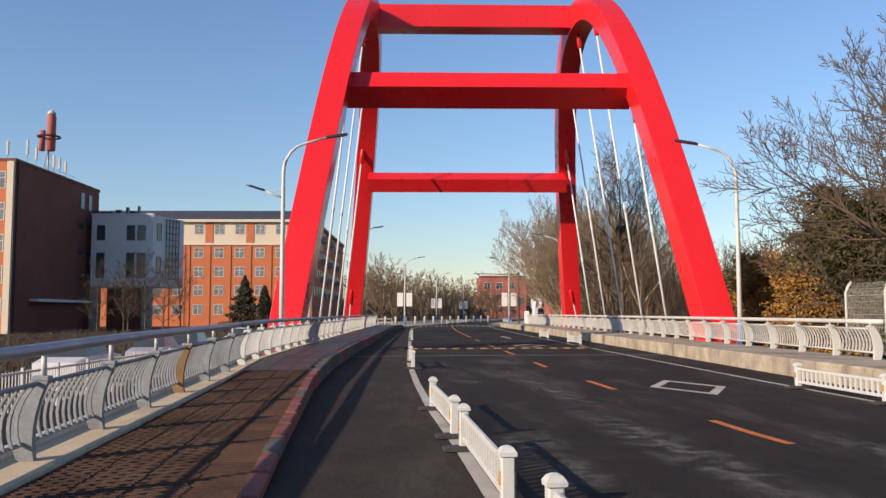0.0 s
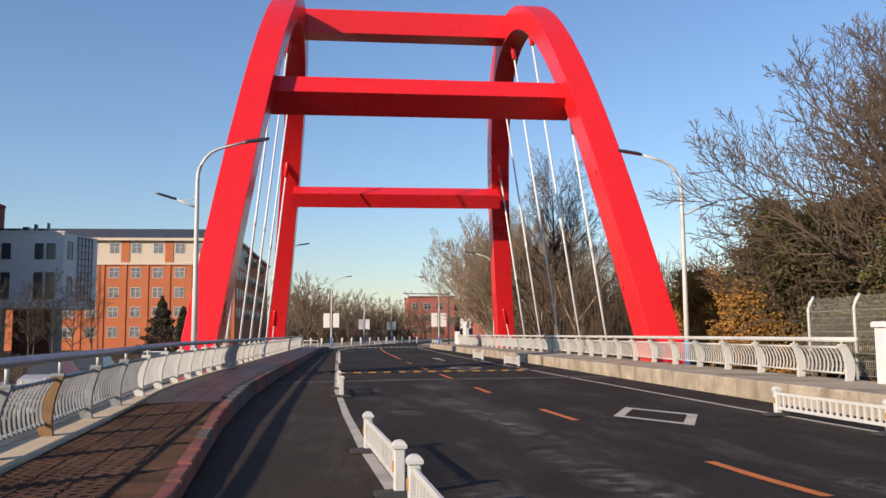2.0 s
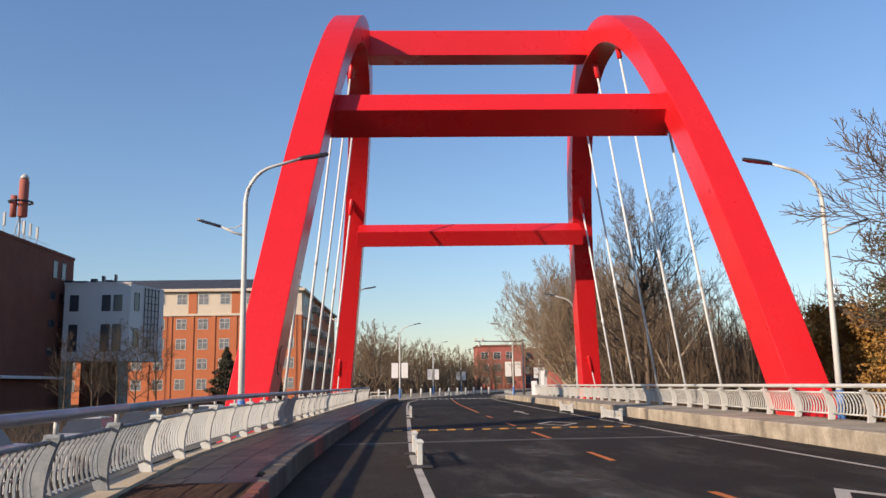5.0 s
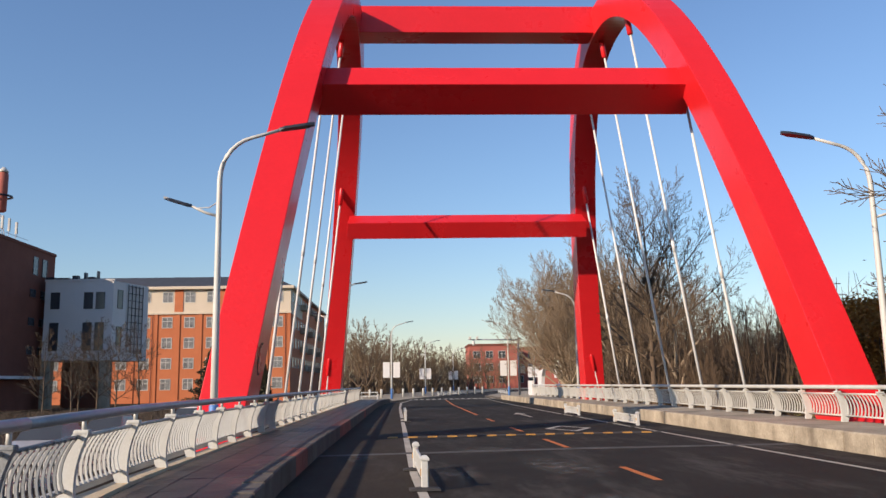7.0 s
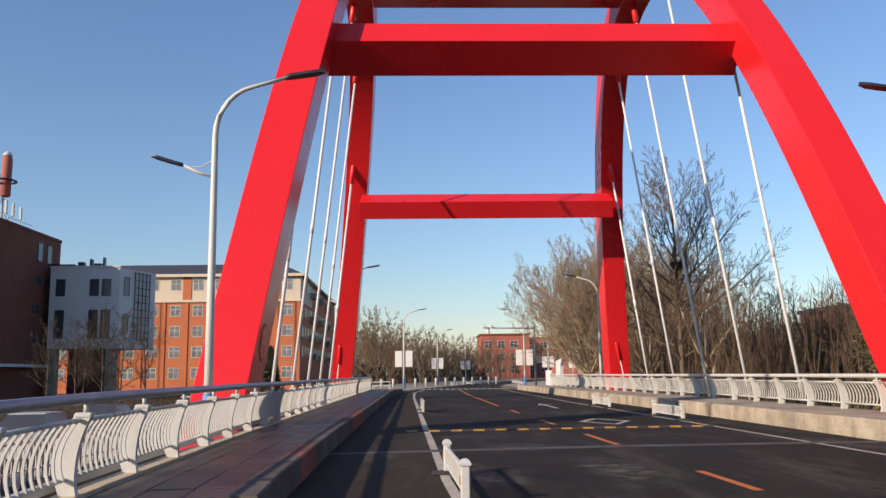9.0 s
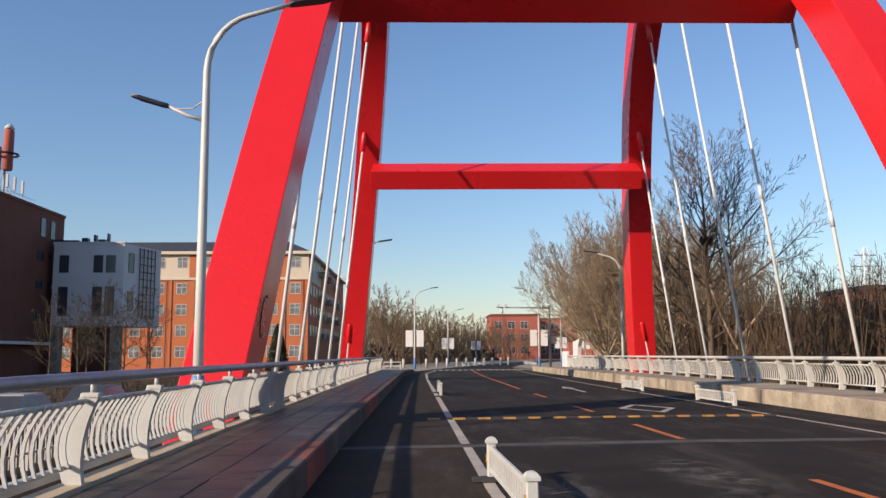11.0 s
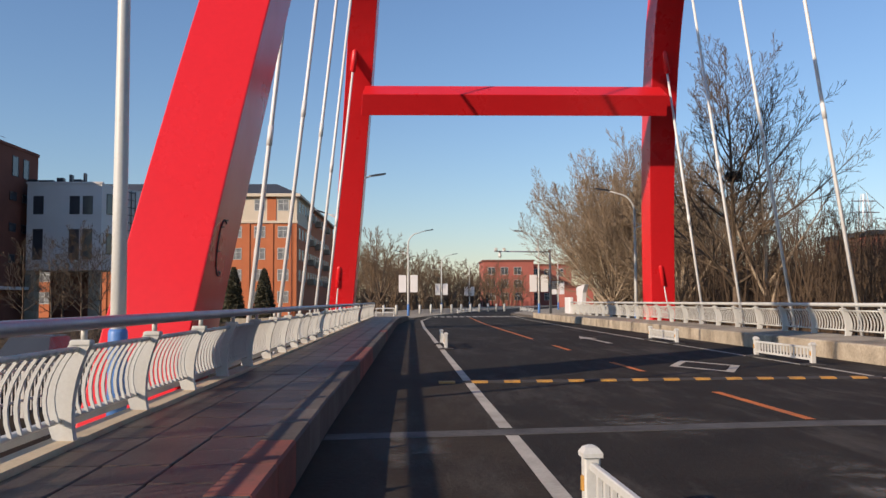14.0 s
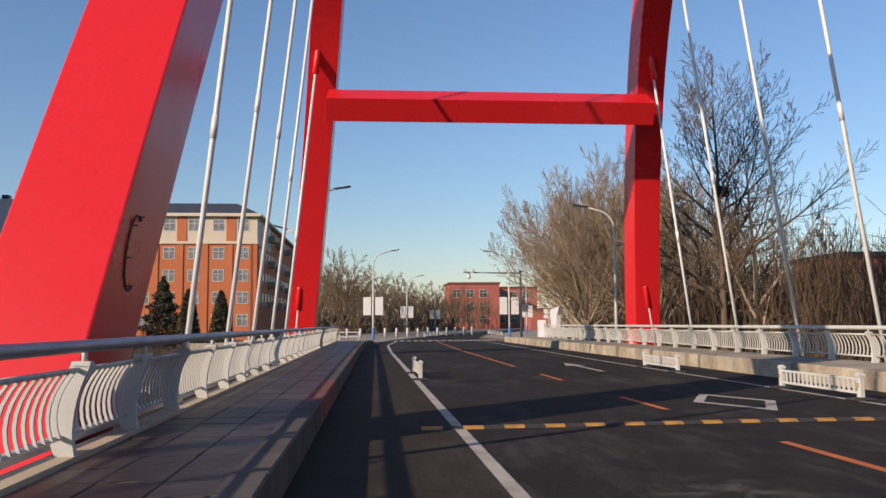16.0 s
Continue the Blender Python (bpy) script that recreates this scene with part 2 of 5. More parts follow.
# ---- mesh helpers ----
class Shape:
    """Collects corners and faces of one mesh."""

    def __init__(self):
        self.v, self.f = [], []

    def box(self, x0, y0, z0, x1, y1, z1, c=0.0):
        """A box; c chamfers its upright and top edges."""
        n = len(self.v)
        if c:
            rings = [(x0, y0, x1, y1, z0, c), (x0, y0, x1, y1, z1 - c, c), (x0 + c, y0 + c, x1 - c, y1 - c, z1, c * 0.6)]
            for a0, b0, a1, b1, z, k in rings:
                self.v += [(a0 + k, b0, z), (a1 - k, b0, z), (a1, b0 + k, z), (a1, b1 - k, z), (a1 - k, b1, z), (a0 + k, b1, z), (a0, b1 - k, z), (a0, b0 + k, z)]
            for r in (0, 1):
                self.f += [(n + r * 8 + i, n + r * 8 + (i + 1) % 8, n + r * 8 + 8 + (i + 1) % 8, n + r * 8 + 8 + i) for i in range(8)]
            self.f += [tuple(n + 16 + i for i in range(8)), tuple(n + 7 - i for i in range(8))]
        else:
            self.v += [(x, y, z) for z in (z0, z1) for x, y in ((x0, y0), (x1, y0), (x1, y1), (x0, y1))]
            self.f += [(n, n + 3, n + 2, n + 1), (n + 4, n + 5, n + 6, n + 7)] + [(n + i, n + (i + 1) % 4, n + 4 + (i + 1) % 4, n + 4 + i) for i in range(4)]
        return self

    def loft(self, rings, caps=True):
        n, k = len(self.v), len(rings[0])
        for r in rings:
            self.v += [tuple(p) for p in r]
        for j in range(len(rings) - 1):
            o = n + j * k
            self.f += [(o + i, o + (i + 1) % k, o + k + (i + 1) % k, o + k + i) for i in range(k)]
        if caps:
            self.f += [tuple(n + k - 1 - i for i in range(k)), tuple(n + (len(rings) - 1) * k + i for i in range(k))]
        return self

    def tube(self, pts, radii, n=8, caps=True):
        pts = [Vector(p) for p in pts]
        if not hasattr(radii, "__len__"):
            radii = [radii] * len(pts)
        rings = []
        for i, p in enumerate(pts):
            d = (pts[min(i + 1, len(pts) - 1)] - pts[max(i - 1, 0)]).normalized()
            u = d.cross(Vector((0, 0, 1)) if abs(d.z) < 0.9 else Vector((0, 1, 0))).normalized()
            w = d.cross(u)
            rings.append([p + radii[i] * (math.cos(2 * math.pi * k / n) * u + math.sin(2 * math.pi * k / n) * w) for k in range(n)])
        return self.loft(rings, caps)

    def mesh(self, name, material, smooth=False):
        m = bpy.data.meshes.new(name)
        m.from_pydata(self.v, [], self.f)
        m.materials.append(material)
        bm = bmesh.new()
        bm.from_mesh(m)
        bmesh.ops.recalc_face_normals(bm, faces=bm.faces)
        bm.to_mesh(m)
        bm.free()
        if smooth:
            m.shade_smooth()
        return m


def part(name, shape, material, parent=None, label="", smooth=False, at=None):
    """One mesh object, under its thing; at: its pose there."""
    ob = new(name, shape.mesh(name, material, smooth) if isinstance(shape, Shape) else shape)
    if parent:
        ob.parent = parent
    if at is not None:
        ob.matrix_basis = at
    return tagged(ob, label)


def thing(name, label, category, group="", at=None, kind=""):
    ob = tagged(new(name), label, category, group, kind)
    if at is not None:
        ob.matrix_basis = at
    return ob


def bend(table, y):
    """Smooth reading of a short table of (y, value)."""
    ys, vs = zip(*table)
    return float(np.interp(y, ys, vs))


# ---- plan ----
KERB_L = ((-40, 4.0), (0, 0.15), (8, -0.50), (10.6, -0.74), (18, -1.35), (20.5, -1.48), (25, -1.66), (32, -1.74), (75, -1.74), (88, -1.1), (100, 0.8), (115, 4.0), (143, 9.5), (174, 18), (230, 36), (300, 62))
KERB_R = ((-40, 13.0), (0, 10.3), (10, 10.05), (20, 9.95), (50, 10.0), (75, 9.8), (88, 9.6), (109, 9.5), (120, 11.2), (143, 17), (174, 26), (230, 44), (300, 70))
LINE_L = ((-20, 4.4), (0, 2.25), (7.7, 1.48), (11, 1.28), (15, 0.98), (20, 0.72), (27, 0.45), (38, 0.30), (50, 0.15), (70, -0.1), (85, -0.1), (98, 0.9))
LINE_C = ((-20, 8.4), (0, 6.6), (12, 5.15), (18, 4.8), (25, 4.45), (35, 4.28), (45, 4.06), (55, 3.95), (75, 3.9), (97, 4.3))
LINE_R = ((-20, 12.2), (0, 9.9), (14, 8.9), (20, 8.65), (30, 8.45), (45, 8.25), (60, 8.1), (85, 8.2), (98, 8.6))


def strip(shape, left, right, y0, y1, z, step=1.0, thick=0.0):
    n = max(1, int(round((y1 - y0) / step)))
    o = len(shape.v)
    for i in range(n + 1):
        y = y0 + (y1 - y0) * i / n
        shape.v += [(left(y), y, z(y) if callable(z) else z), (right(y), y, z(y) if callable(z) else z)]
    shape.f += [(o + 2 * i, o + 2 * i + 1, o + 2 * i + 3, o + 2 * i + 2) for i in range(n)]
    if thick:
        o2 = len(shape.v)
        shape.v += [(x, y, zz - thick) for x, y, zz in shape.v[o:o2]]
        d = o2 - o
        shape.f += [(a + d, b + d, c + d, e + d) for a, b, c, e in [(o + 2 * i + 2, o + 2 * i + 3, o + 2 * i + 1, o + 2 * i) for i in range(n)]]
        shape.f += [(o + 2 * i, o + 2 * i + 2, o + d + 2 * i + 2, o + d + 2 * i) for i in range(n)]
        shape.f += [(o + 2 * i + 3, o + 2 * i + 1, o + d + 2 * i + 1, o + d + 2 * i + 3) for i in range(n)]
        shape.f += [(o + 1, o, o + d, o + d + 1), (o + 2 * n, o + 2 * n + 1, o + d + 2 * n + 1, o + d + 2 * n)]
    return shape


kl, kr = (lambda y: bend(KERB_L, y)), (lambda y: bend(KERB_R, y))
ll, lc, lr = (lambda y: bend(LINE_L, y)), (lambda y: bend(LINE_C, y)), (lambda y: bend(LINE_R, y))
RAIL_L = ((-40, 0.5), (0, -2.75), (10, -3.05), (22, -3.48), (30, -3.62), (88, -3.75))
RAIL_R = ((0, 11.6), (20, 11.9), (22, 11.95), (30, 12.1), (45, 12.25), (92, 12.1))
rl, rr_ = (lambda y: bend(RAIL_L, y)), (lambda y: bend(RAIL_R, y))
walk_l = lambda y: bend(((0, 0.02), (8, 0.08), (20, 0.30), (24, 0.36), (85, 0.36), (92, 0.14), (400, 0.14)), y)
WALK_R = 0.42
STAINS = ((3.75, 11.0, 0.55, 5.5, 6), (3.4, 18.5, 0.45, 5.0, 5), (2.1, 11.3, 0.5, 0.9, 0), (2.3, 9.6, 0.45, 1.2, 5), (1.95, 20.2, 0.5, 0.9, 8), (3.1, 22.6, 0.7, 1.6, 4),
          (-0.75, 30.6, 0.5, 1.2, 0), (1.3, 26.9, 0.5, 0.9, 4), (6.2, 9.5, 0.35, 4.5, 6), (2.3, 32.3, 0.9, 1.2, 5), (3.3, 28.0, 0.8, 2.4, 3))
ledge_w = lambda y: bend(((0, 0.36), (17, 0.33), (23, 0.10), (90, 0.10)), y)
kerb_w = lambda y: bend(((0, 0.16), (20, 0.16), (20.5, 0.30), (90, 0.30)), y)

# ---- ground, road, pavements ----
g = Shape()
g.v = [(-2500, -2500, -0.9), (2500, -2500, -0.9), (2500, 2500, -0.9), (-2500, 2500, -0.9)]
g.f = [(0, 1, 2, 3)]
tagged(part("ground", g, SOIL), "dry brown winter grass ground beside the bridge", "ground", kind="structure")
tagged(part("road", strip(Shape(), kl, kr, -40, 300, 0.0, thick=0.5), ASPHALT), "dark asphalt road with worn dusty lanes", "road", kind="structure")
# older surface in the narrow lane beside the pavement
part("lane_surface", strip(Shape(), lambda y: kl(y) + 0.02, lambda y: ll(y) - 0.08, -10, 95, 0.004), ASPHALT_OLD, bpy.data.objects["road"], "browner worn asphalt of the side lane")
tagged(part("expansion_joint", Shape().loft([[(x, 31.42 + s + 0.11 * min(x + 1.7, 6), z) for s, z in ((-0.2, 0.002), (-0.2, 0.009), (0.2, 0.009), (0.2, 0.002))] for x in (-1.72, 0.4, 2.5, 4.3, 9.98)]), JOINT), "pale concrete expansion joint across the road", "joint", kind="structure")
tagged(part("pavement_left", strip(Shape(), lambda y: rl(y) - 0.32 if y < 88 else kl(y) - 14, lambda y: kl(y) - kerb_w(y) + 0.01, -40, 300, lambda y: walk_l(y) - 0.05, 1.0, 0.9), CONC), "concrete bed of the raised pavement", "pavement", kind="structure")
tagged(part("pavement_right", strip(Shape(), lambda y: kr(y) + 0.22, lambda y: rr_(y) + 0.45 if y < 92 else kr(y) + 16, -40, 300, lambda y: WALK_R if y < 92 else 0.14, 1.0, 1.2), CONC), "stained concrete raised pavement", "pavement", kind="structure")
tagged(part("kerb_right_far", strip(Shape(), kr, lambda y: kr(y) + 0.2, 92.5, 300, 0.17, 1.0, 0.9), KERB), "grey stone kerb of the far road", "kerb", kind="structure")
tagged(part("rail_ledge", strip(Shape(), lambda y: rl(y) - bend(((0, 0.36), (18, 0.36), (23, 0.16), (90, 0.16)), y), lambda y: rl(y) + ledge_w(y), -5, 86, lambda y: walk_l(y) + 0.04, 1.0, 0.6), LEDGE), "cream concrete ledge under the railing", "ledge", kind="structure")

# pale dust and salt stains that fade out at ragged edges
STAIN = bpy.data.materials.new("pale_salt_stain")
STAIN.use_nodes = True
sn, sl = STAIN.node_tree.nodes, STAIN.node_tree.links
sc, sg, sno, smul, sramp, sfade = [sn.new("ShaderNode" + k) for k in ("TexCoord", "VectorMath", "TexNoise", "Math", "MapRange", "MapRange")]
sg.operation, smul.operation = "LENGTH", "MULTIPLY"
sno.inputs["Scale"].default_value, sno.inputs["Detail"].default_value, sno.inputs["Roughness"].default_value = 3.0, 12, 0.8
sgeo = sn.new("ShaderNodeNewGeometry")
sl.new(sgeo.outputs["Position"], sno.inputs["Vector"])
sl.new(sc.outputs["Object"], sg.inputs[0])
sl.new(sg.outputs["Value"], sfade.inputs["Value"])
sfade.inputs["From Min"].default_value, sfade.inputs["From Max"].default_value, sfade.inputs["To Min"].default_value, sfade.inputs["To Max"].default_value = 0.1, 1.0, 1.0, 0.0
sl.new(sno.outputs["Fac"], sramp.inputs["Value"])
sramp.inputs["From Min"].default_value, sramp.inputs["From Max"].default_value, sramp.inputs["To Max"].default_value = 0.46, 0.70, 0.85
sl.new(sramp.outputs["Result"], smul.inputs[0])
sl.new(sfade.outputs["Result"], smul.inputs[1])
sp = sn["Principled BSDF"]
sp.inputs["Base Color"].default_value, sp.inputs["Roughness"].default_value = (0.30, 0.28, 0.25, 1), 0.95
sl.new(smul.outputs[0], sp.inputs["Alpha"])
disc = Shape()
disc.v = [(math.cos(k * math.pi / 8), math.sin(k * math.pi / 8), 0) for k in range(16)]
disc.f = [tuple(range(16))]
disc = disc.mesh("stain", STAIN)
for x, y, rx, ry, a in STAINS:
    part("stain", disc, None, bpy.data.objects["road"], "pale dust stain", at=pose(x, y, 0.0055, 0, 0, a) @ Matrix.Diagonal((rx, ry, 1, 1)))

# road markings, a few millimetres proud
for nm, f, y0, y1, w, m, lab in (("edge_line", ll, -10, 31.4, 0.15, LINE, "worn white edge line"), ("edge_line", ll, 31.95, 97, 0.16, LINE, "worn white edge line"),
                                 ("edge_line", lr, -10, 97, 0.13, LINE, "thin worn white edge line"), ("centre_line", lc, 54.5, 95, 0.14, ORANGE, "solid orange centre line")):
    tagged(part(nm, strip(Shape(), lambda y: f(y) - w / 2, lambda y: f(y) + w / 2, y0, y1, 0.007, 0.5), m), lab + " painted on the asphalt", "road marking", kind="structure")
for y0, y1 in ((3.9, 6.1), (11.1, 13.3), (18.2, 20.4), (25.3, 27.5), (32.4, 35.6), (39.6, 42.2), (47.2, 50.0)):
    tagged(part("centre_dash", strip(Shape(), lambda y: lc(y) - 0.07, lambda y: lc(y) + 0.07, y0, y1, 0.007, 0.4), ORANGE), "orange centre dash painted on the asphalt", "road marking", "centre dashes", "structure")
for cx, cy in ((6.48, 18.75), (5.97, 40.9)):
    s = Shape()
    q = [(0, -1.75), (0.82, 0), (0, 1.75), (-0.82, 0)]
    inner = [(0, -1.30), (0.61, 0), (0, 1.30), (-0.61, 0)]
    o = len(s.v)
    s.v += [(cx + x, cy + y, 0.007) for x, y in q + inner]
    s.f += [(i, (i + 1) % 4, 4 + (i + 1) % 4, 4 + i) for i in range(4)]
    tagged(part("diamond_marking", s, LINE), "white painted diamond on the asphalt", "road marking", kind="structure")
s = Shape()
ax, ay = 6.2, 54.0
s.v = [(ax + x, ay + y, 0.007) for x, y in ((-0.08, -3), (0.08, -3), (0.08, 0.6), (-0.08, 0.6), (-0.35, 0.6), (0.35, 0.6), (0, 2.6))]
s.f = [(0, 1, 2, 3), (4, 5, 6)]
tagged(part("arrow_marking", s, LINE), "white painted lane arrow on the asphalt", "road marking", kind="structure")
for i in range(15):
    x = 0.6 + i * 0.62
    tagged(part("zebra_bar", Shape().box(x, 98.6, -0.1, x + 0.36, 102.2, 0.007), LINE), "white zebra crossing bar", "road marking", "zebra crossing", "structure")
# rubber speed bump
bump_ = thing("speed_bump", "black rubber speed bump with yellow blocks across the road", "speed bump")
x, i = -0.25, 0
while x < 8.2:
    prof = [(-0.13, 0.0), (-0.09, 0.028), (0, 0.04), (0.09, 0.028), (0.13, 0.0)]
    yc = 37.5 + 0.05 * min(x, 5)
    part("rubber_block", Shape().loft([[(xx, yc + py, pz + 0.003) for py, pz in prof] for xx in (x, x + 0.30)]), YELLOW if i % 2 == 0 else BLACK, bump_)
    x, i = x + 0.305, i + 1
# ---- arch bridge frame ----
AC, AA, AH, AP = 51.2, 16.6, 19.7, 2.29            # middle, half span, rise and fullness of the arches
MID_X = 4.12


def arch_mid(u):
    """Middle line of an arch in the upright plane, with its tangent and depth, for u from -1.06 to 1.06."""
    z = AH * (1 - abs(u) ** AP)
    dz = -AH * AP * abs(u) ** (AP - 1) * (1 if u > 0 else -1) / AA
    t = Vector((1.0, dz)).normalized()
    return AC + AA * u, z, t, 1.28 + 0.42 * max(0, (1 - z / AH)) ** 1.5


def half(z):
    return 6.825 - 0.116 * (z - 11.9)


arch = thing("arch_frame", "bright red painted steel twin arch over the road", "bridge arch")
for side in (-1, 1):
    s = Shape()
    rings = []
    for i in range(97):
        w = -1 + 2 * i / 96
        u = 1.075 * math.sin(w * math.pi / 2) if abs(w) < 1 else 1.075 * w
        y, z, t, d = arch_mid(u)
        n = (-t.y, t.x)
        ring = []
        for k, j in ((-1, 0), (1, 0), (1, 1), (-1, 1)):
            yy, zz = y + n[0] * k * d / 2, z + n[1] * k * d / 2
            ring.append((MID_X + side * (half(zz) + j * 1.27), yy, zz))
        rings.append(ring)
    s.loft(rings)
    ob = part("rib", s, RED, arch, "leaning box-section arch rib")
    bv = ob.modifiers.new("edge", "BEVEL")
    bv.width, bv.segments, bv.limit_method, bv.angle_limit = 0.025, 2, "ANGLE", radians(50)


def crossbeam(y, z, ny, nz, depth, ty, tz, tall):
    """A box beam between the arches: (y, z) its inner lower edge, n outwards, t along the arch upwards."""
    cs = [(y, z), (y + ny * depth, z + nz * depth), (y + ny * depth + ty * tall, z + nz * depth + tz * tall), (y + ty * tall, z + tz * tall)]
    s = Shape().loft([[(MID_X + sd * (half(c[1]) + 0.25), *c) for c in cs] for sd in (-1, 1)])
    ob = part("crossbeam", s, RED, arch, "straight box crossbeam")
    bv = ob.modifiers.new("edge", "BEVEL")
    bv.width, bv.segments = 0.02, 2


crossbeam(41.72, 11.70, -0.812, 0.583, 1.39, 0.583, 0.812, 1.10)
crossbeam(60.60, 10.25, 0.83, 0.56, 1.15, -0.56, 0.83, 1.05)
crossbeam(52.60, 19.20, -1.0, 0.0, 1.45, 0.0, 1.0, 1.42)
# hangers: where each stands and where it meets the inner face of its rib
HANGERS = ((AC - 15.9, -0.92), (42.97, 42.4), (47.62, 47.4), (52.23, 51.9), (57.02, 56.3), (61.8, 60.6), (AC + 15.9, 0.92))


def rib_inside(u):
    ym, z, t, d = arch_mid(u)
    return ym + t.y * d * 0.46, z - t.x * d * 0.46


for side in (-1, 1):
    in_top, in_foot = (0.55, 1.15) if side > 0 else (0.90, 0.92)
    for yb, goal in HANGERS:
        u = goal if abs(goal) < 1 else min(np.linspace(-0.95, 0.95, 400), key=lambda q: abs(rib_inside(q)[0] - goal))
        yt, zt = rib_inside(u)
        top = Vector((MID_X + side * (half(zt) + in_top), yt, zt))
        foot = Vector((MID_X + side * (half(0.0) + in_foot), yb, -0.4))
        w = (top - foot).normalized()
        part("cable", Shape().tube([foot, foot + 0.42 * (top - foot), top], [0.062, 0.062, 0.055], 8), CABLE, arch, "white sheathed hanger cable", True)
        if (top - foot).length > 6:
            q = foot + w * ((foot - top).length * 0.42)
            part("cable_sleeve", Shape().tube([q - w * 0.25, q + w * 0.25], 0.075, 8), CABLE, arch, "short white sleeve", True)
        part("cable_socket", Shape().tube([top - w * 0.95, top - w * 0.9, top + w * 0.15, top + w * 0.3], [0.10, 0.14, 0.14, 0.05], 10), RED, arch, "red painted anchor socket", True)
    # round hatch and stiffener plate low on the leg, facing the walk
    if side < 0:
        continue
    y, z, t, d = arch_mid(-0.955)
    c0 = Vector((MID_X + side * (half(z) + 0.42), y + t.y * d / 2 * -1.0 - 0.02, z))
    n3 = Vector((0, -t.y, t.x)).normalized()
    part("hatch", Shape().tube([c0 - n3 * 0.05, c0 + n3 * 0.03, c0 + n3 * 0.05], [0.27, 0.27, 0.24], 16), RED, arch, "round red hatch cover", True)
    part("hatch_plate", Shape().loft([[c0 + Vector((side * e, 0, 0)) + n3 * f + Vector((0, t.x, t.y)) * h for e, h in ((0.0, -0.9), (0.42, -0.9), (0.12, 0.75), (-0.05, 0.75))] for f in (-0.02, 0.03)]), RED, arch, "tapered stiffener plate")
# dark open ring with short rungs, low inside the left leg
ring = Shape()
pts = [(MID_X - half(2.4 + 0.45 * math.sin(a)) + 0.004, 35.35 + 0.28 * math.cos(a), 2.4 + 0.45 * math.sin(a)) for a in np.linspace(1.1, 5.2, 14)]
ring.tube(pts, 0.016, 4)
for k in range(1, 13, 3):
    x, y, z = pts[k]
    ring.tube([(x, y, z), (x, y + 0.22, z + 0.02)], 0.011, 4)
part("ring_mark", ring, BLACK, arch, "dark broken ring mark")
# ---- railings ----
def rail_profile(h):
    """Bow of posts and bars towards the road at a height share h."""
    return 0.36 * h * h - 0.235 * h


def curved_bar(wx, wy, z0, z1, toward, n=6, taper=0.0):
    rings = []
    for i in range(n + 1):
        h = i / n
        z, o = z0 + (z1 - z0) * h, toward * rail_profile(h)
        k = wx * (1 + taper * math.sin(math.pi * h))
        rings.append([(o - k / 2, -wy / 2, z), (o + k / 2, -wy / 2, z), (o + k / 2, wy / 2, z), (o - k / 2, wy / 2, z)])
    return Shape().loft(rings)


